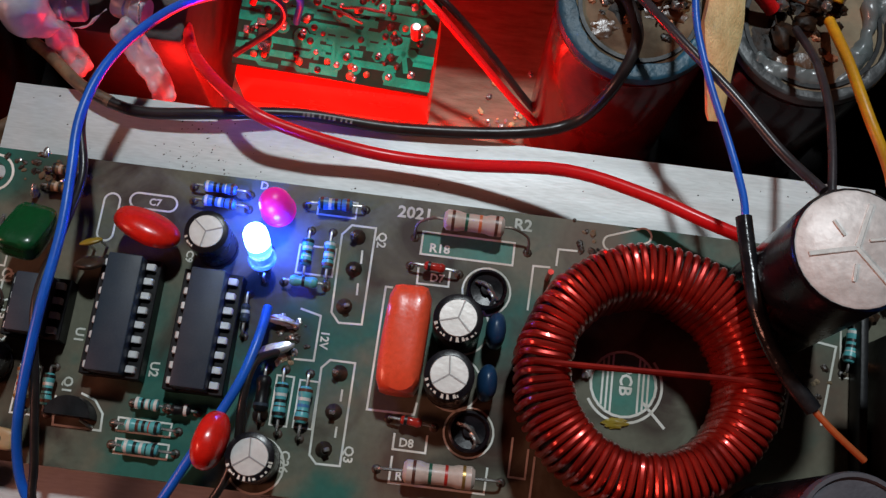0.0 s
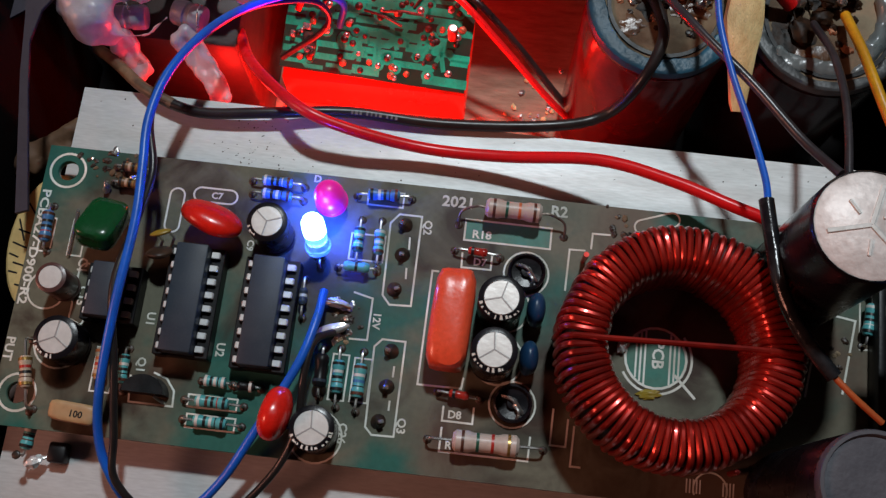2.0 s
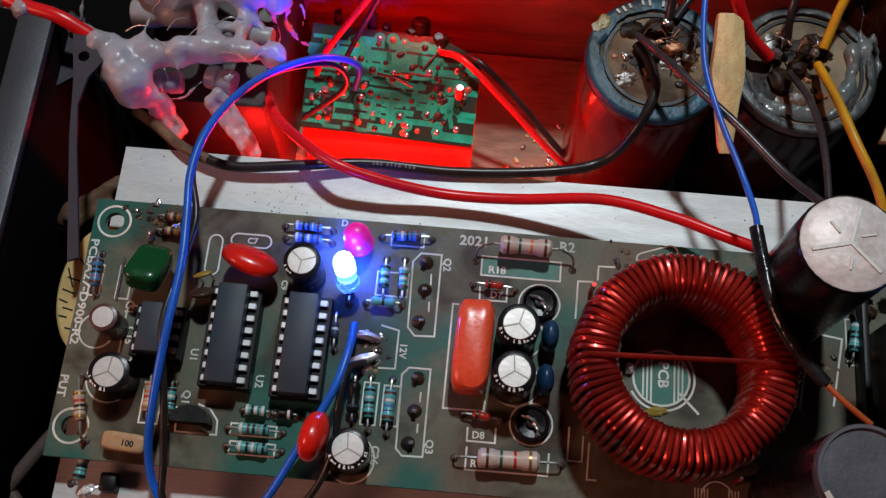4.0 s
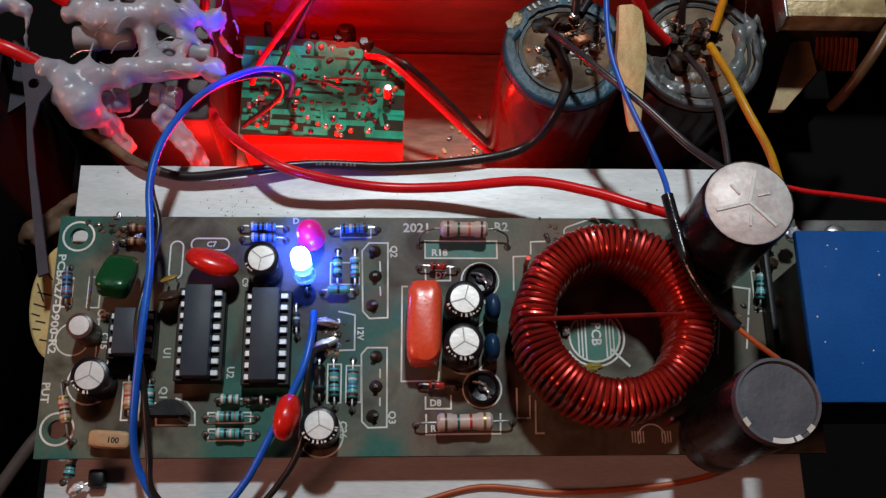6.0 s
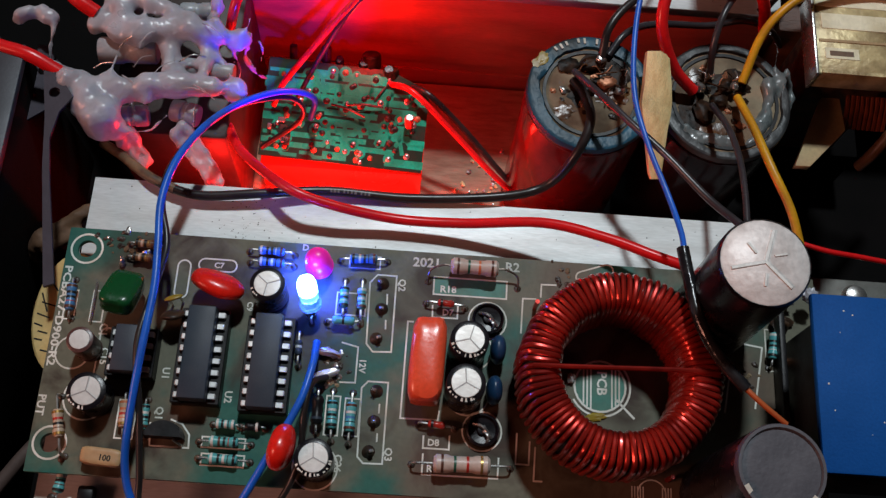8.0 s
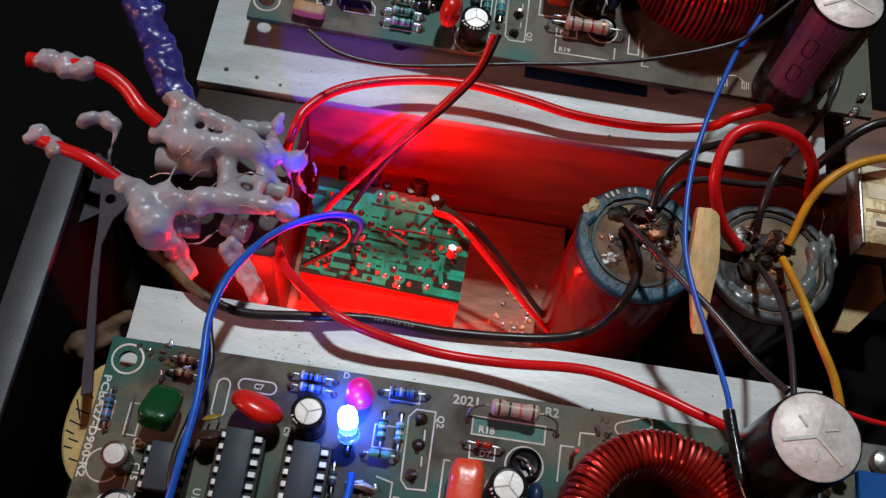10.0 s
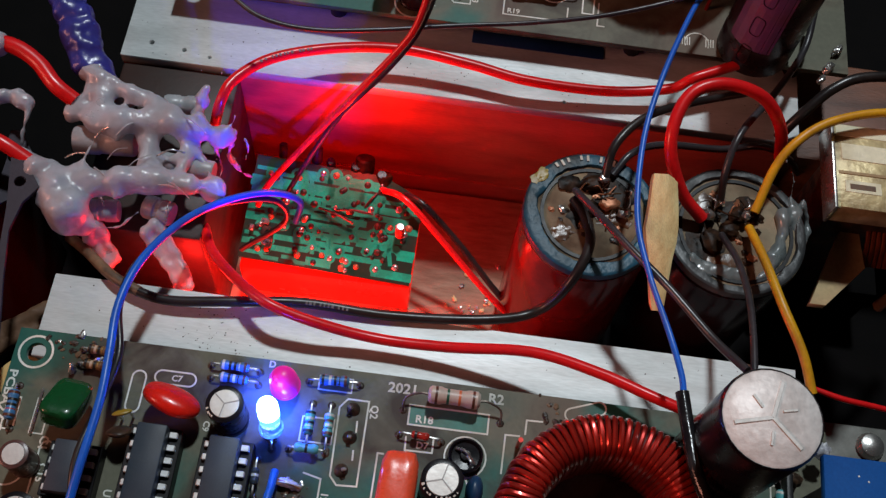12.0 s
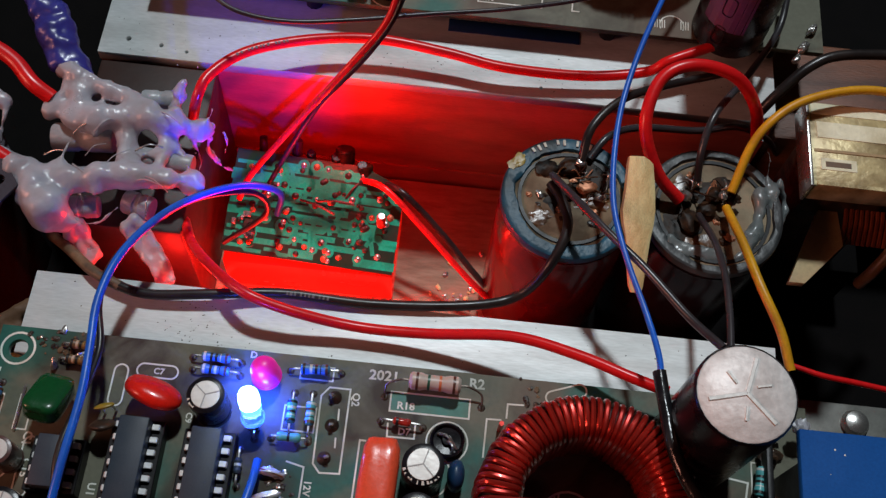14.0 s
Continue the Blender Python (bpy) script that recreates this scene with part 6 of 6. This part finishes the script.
bm = plate([(-8.9, 5.75), (-8.65, 5.75), (-7.8, 4.6), (-7.4, 3.75), (-8.1, 4.25), (-8.9, 3.6)], [(-8.66, 5.05, 0.12), (-8.38, 4.88, 0.07), (-8.74, 4.35, 0.07), (-8.0, 4.62, 0.05)], -0.65, -0.57)
part("gusset", bm, bpy.data.materials["violet_lit_steel"], br, "triangular gusset with punched holes", smooth=False)
bm = turned(bmesh.new(), [(0, -0.74), (0.95, -0.74), (1.0, -0.70), (0.95, -0.66), (0, -0.66)], at(-6.98, -0.95, 0) @ Matrix.Diagonal((0.78, 1.42, 1, 1)), 40)
solo("card_disc", bm, M_PAPER, "tan printed card disc sticking out under the board", "card disc")
for k, (a, b) in enumerate((((-7.62, -0.55), (-7.45, -0.95)), ((-7.66, -1.25), (-7.5, -1.3)), ((-7.6, -1.6), (-7.45, -1.62)), ((-7.5, -0.2), (-7.3, -0.45)), ((-7.58, -0.75), (-7.30, -0.82)), ((-7.64, -1.02), (-7.38, -1.10)), ((-7.42, -1.85), (-7.24, -1.88)), ((-7.55, -1.42), (-7.36, -1.46)))):
    solo("printed_bar", stroke(bmesh.new(), [a, b], 0.035, -0.66), M_BLACK, "dark printed bar on the card disc", "print", "bars on the card disc")
M_RAG = mat("brown_wrapping", (0.17, 0.085, 0.042), 0.7, 0, (0.05, 0.024, 0.014), 1.0, 0.8)
blobby("brown_tape_scrap", [(0.28, 0.16, [(-8.75, 0.95, -2.60), (-8.35, 1.35, -2.20), (-7.85, 1.75, -2.00), (-7.45, 2.05, -2.00), (-7.20, 2.10, -2.20)]), (0.12, 0.10, [(-8.3, 0.9, -2.3), (-7.9, 1.25, -2.1), (-7.5, 1.55, -2.1)])], M_RAG, "crumpled brown tape beside the heat sink", "tape", 0.07, 0.4)
M_CORD = mat("dusty_brown_cord", (0.10, 0.062, 0.052), 0.7, 0, (0.035, 0.020, 0.016), 1.2, 0.8)
wire("loose_cable", [(-7.55, -2.95, -3.2), (-8.1, -3.75, -3.0), (-8.75, -4.75, -3.1), (-9.35, -5.7, -3.3)], 0.17, M_CORD, "dusty brown cable lying beside the heat sink", "cable")
wire("loose_cable", [(-9.4, -4.5, -3.4), (-8.7, -5.2, -3.2), (-8.0, -5.9, -3.2), (-7.4, -6.6, -3.4)], 0.15, M_CORD, "dusty brown cable crossing under another", "cable")
bm = plate([(10.80, 6.30), (11.20, 6.42), (11.30, 5.30), (10.32, 4.22), (9.95, 4.22)], [], -1.22, -1.02)
part("bobbin_flange", bm, M_BOBBIN, tr, "cream plastic bobbin flange", smooth=False)
wire("brown_ribbon", [(13.59, 6.96, -0.80), (12.84, 5.80, -1.00), (12.34, 5.12, -1.60), (12.21, 5.02, -2.40)], 0.15, M_BROWNTAPE, "brown varnished lead hanging by the transformer")
bm = bmesh.new()
box(bm, 10.4, 1.2, -5.79, 16.5, 3.0, -5.6, 0.04)
solo("steel_strip", bm, mat("dull_steel", (0.16, 0.16, 0.145), 0.5, 0.4, (0.07, 0.07, 0.06), 1.0, 0.7), "dull grey steel strip on the chassis floor", "strip")
solo("screw", turned(bmesh.new(), [(0, -5.6), (0.36, -5.6), (0.37, -5.5), (0.30, -5.36), (0.16, -5.30), (0, -5.29)], at(13.22, 2.45, 0), 20), M_TIN, "bright domed screw in the steel strip", "screw")
bm = bmesh.new()
box(bm, 10.0, 8.5, -5.79, 16.5, 11.6, -1.6, 0.1)
solo("brown_block", bm, mat("dark_varnished_wood", (0.19, 0.060, 0.024), 0.55, 0, (0.06, 0.020, 0.009), 0.7, 0.9, 10, 0.3, stretch=(0.5, 2, 2)), "brown varnished wooden block behind the transformer", "block")
for p, s, mm in (((9.40, 0.23, 0.60), 0.16, M_GLUE), ((8.98, 0.17, 0.30), 0.12, M_TIN), ((8.90, -0.29, 0.10), 0.2, M_SOOT), ((9.23, -0.80, 0.10), 0.12, M_GREENPCB), ((9.01, -1.19, 0.10), 0.10, M_COPPER)):
    lump("solder_lump", p, s, mm, "lump of solder and glue on the board edge", (1.1, 1, 0.8), 10, 0.6)
# dark strip standing in for the shadow beside the blue box
bm = bmesh.new()
box(bm, 8.72, -4.3, 0.01, 8.86, 0.5, 0.5, 0.03)
solo("black_connector", bm, M_BLACK, "long black strip on the board edge, in place of the blue box's shadow", "connector")
lump("solder_lump", (8.9, 9.24, -0.66), 0.16, M_TIN, "bright bent metal tag on the far heat sink", (1.3, 1.0, 0.5), 30, 0.4)
for p, s in (((10.22, 10.10, 0.10), 0.13), ((10.02, 9.72, 0.10), 0.10), ((10.46, 10.66, 0.10), 0.12), ((9.84, 11.72, 0.30), 0.10)):
    lump("solder_lump", p, s, M_TIN, "bright soldered terminal on the far board", (1.5, 0.8, 0.9), 50, 0.4)
bm = bmesh.new()
box(bm, 1.45, 10.08, -0.748, 4.80, 10.46, -0.72, 0.01)
solo("blue_tape", bm, mat("navy_tape", (0.004, 0.028, 0.10), 0.5), "dark blue insulating tape on the far heat sink", "tape")
saw = random.Random(17)
cx2, cy2, _ = (2.53, 5.15, -5.48)
for k in range(26):
    lump("glue_crumb", (cx2 + saw.gauss(0, 0.35), cy2 + saw.gauss(0, 0.35), -5.47), saw.uniform(0.02, 0.06), saw.choice((M_GLUE, M_WOODSTICK, M_TIN)), "pale crumb of glue and sawdust on the wood", (1, 1.4, 0.6), saw.uniform(0, 180), 0.5, category="crumb")
dust = random.Random(5)
for k in range(16):
    x, y = dust.uniform(8.6, 10.9), dust.uniform(-3.8, -0.7)
    lump("dust_speck", (x, y, 3.0), dust.uniform(0.008, 0.02), M_SILK, "white dust speck on the blue box", (1, 1, 0.4), 0, 0.4, category="dust speck")
sp = random.Random(8)
b2 = bmesh.new()
for k in range(260):
    x, y = (sp.uniform(-6.6, 8.5), sp.uniform(0.95, 2.3)) if k % 2 else (sp.uniform(-6.8, 9.2), sp.uniform(8.5, 9.6))
    if k % 2 and sp.random() < 0.6:
        x = sp.gauss(-3.2, 0.5)
    s = sp.uniform(0.006, 0.022)
    turned(b2, [(s, -0.749), (s * 0.8, -0.744), (0, -0.742)], at(x, y, 0, 0, 0, 30) @ Matrix.Diagonal((1, sp.uniform(0.4, 1), 1, 1)), 6)
solo("dark_specks", b2, M_SOOT, "dark burnt specks and scratches on the aluminium", "specks", kind="stuff")


# faint worn print along two cables
def print_bars(name, pts, r, first, count, gap, label):
    line = spline(pts, 40)
    gone, nxt, k = 0.0, first, 0
    pr = random.Random(int(first * 10))
    b2 = bmesh.new()
    for p, q in zip(line, line[1:]):
        gone += (q - p).length
        if gone >= nxt and k < count:
            d = (q - p).normalized()
            side = d.cross(Vector((0, 0, 1))).normalized()
            up = side.cross(d)
            w = pr.uniform(0.03, 0.06)
            c = p + (up * 0.92 + side * 0.35).normalized() * (r + 0.002)
            vs = [b2.verts.new(c + d * sx * w * 0.5 + side * sy * 0.04 + Vector((0, 0, sz * 0.004))) for sz in (0, 1) for sx, sy in ((-1, -1), (1, -1), (1, 1), (-1, 1))]
            b2.faces.new(vs[4:])
            for j in range(4):
                b2.faces.new((vs[j], vs[(j + 1) % 4], vs[4 + (j + 1) % 4], vs[4 + j]))
            nxt += gap * pr.choice((1, 1, 1, 1.9))
            k += 1
    return solo(name, b2, M_WORNPRINT, label, "print", kind="stuff")


M_WORNPRINT = mat("worn_print", (0.16, 0.13, 0.125), 0.6, 0, (0.2, 0.1, 0.1), 6, 0.7)
print_bars("cable_print", RED_FAR, 0.128, 2.2, 12, 0.10, "worn pale print along the red power wire")
print_bars("cable_print", BLACK_CABLE, 0.115, 6.3, 10, 0.10, "worn pale print along the black cable")

# ---- the far board: the same build again, on the far heat sink ----
for ob in list(BOARD_THINGS):
    copy_thing(ob, Matrix.Translation(ob.location + Vector((1.0 * CM, 14.62 * CM, 0))))
copy_thing(choke, Matrix.Translation(choke.location + Vector((0.9 * CM, 15.40 * CM, 0))))
copy_thing(r19, Matrix.Translation(r19.location + Vector((0.95 * CM, 15.2 * CM, 0))))
cap = ecap("filter_capacitor", 8.36, 10.45, 3.85, 0.90, "tall dark electrolytic capacitor with a violet printed stripe", M_SLEEVE, M_CAN, 90, 3, 0, "large board capacitors", stripe=238)
for hh in (0.75, 1.75, 2.75):
    q = []
    for k in range(25):
        a = 2 * math.pi * k / 24
        u, v = math.copysign(abs(math.cos(a)) ** 0.5, math.cos(a)) * 9, math.copysign(abs(math.sin(a)) ** 0.5, math.sin(a)) * 0.30
        t = radians(238 + u)
        q.append((8.36 + 0.908 * math.cos(t), 10.45 + 0.908 * math.sin(t), hh + v))
    part("printed_slot", tubed(q, 0.012, 5, 1), M_BLACK, cap)
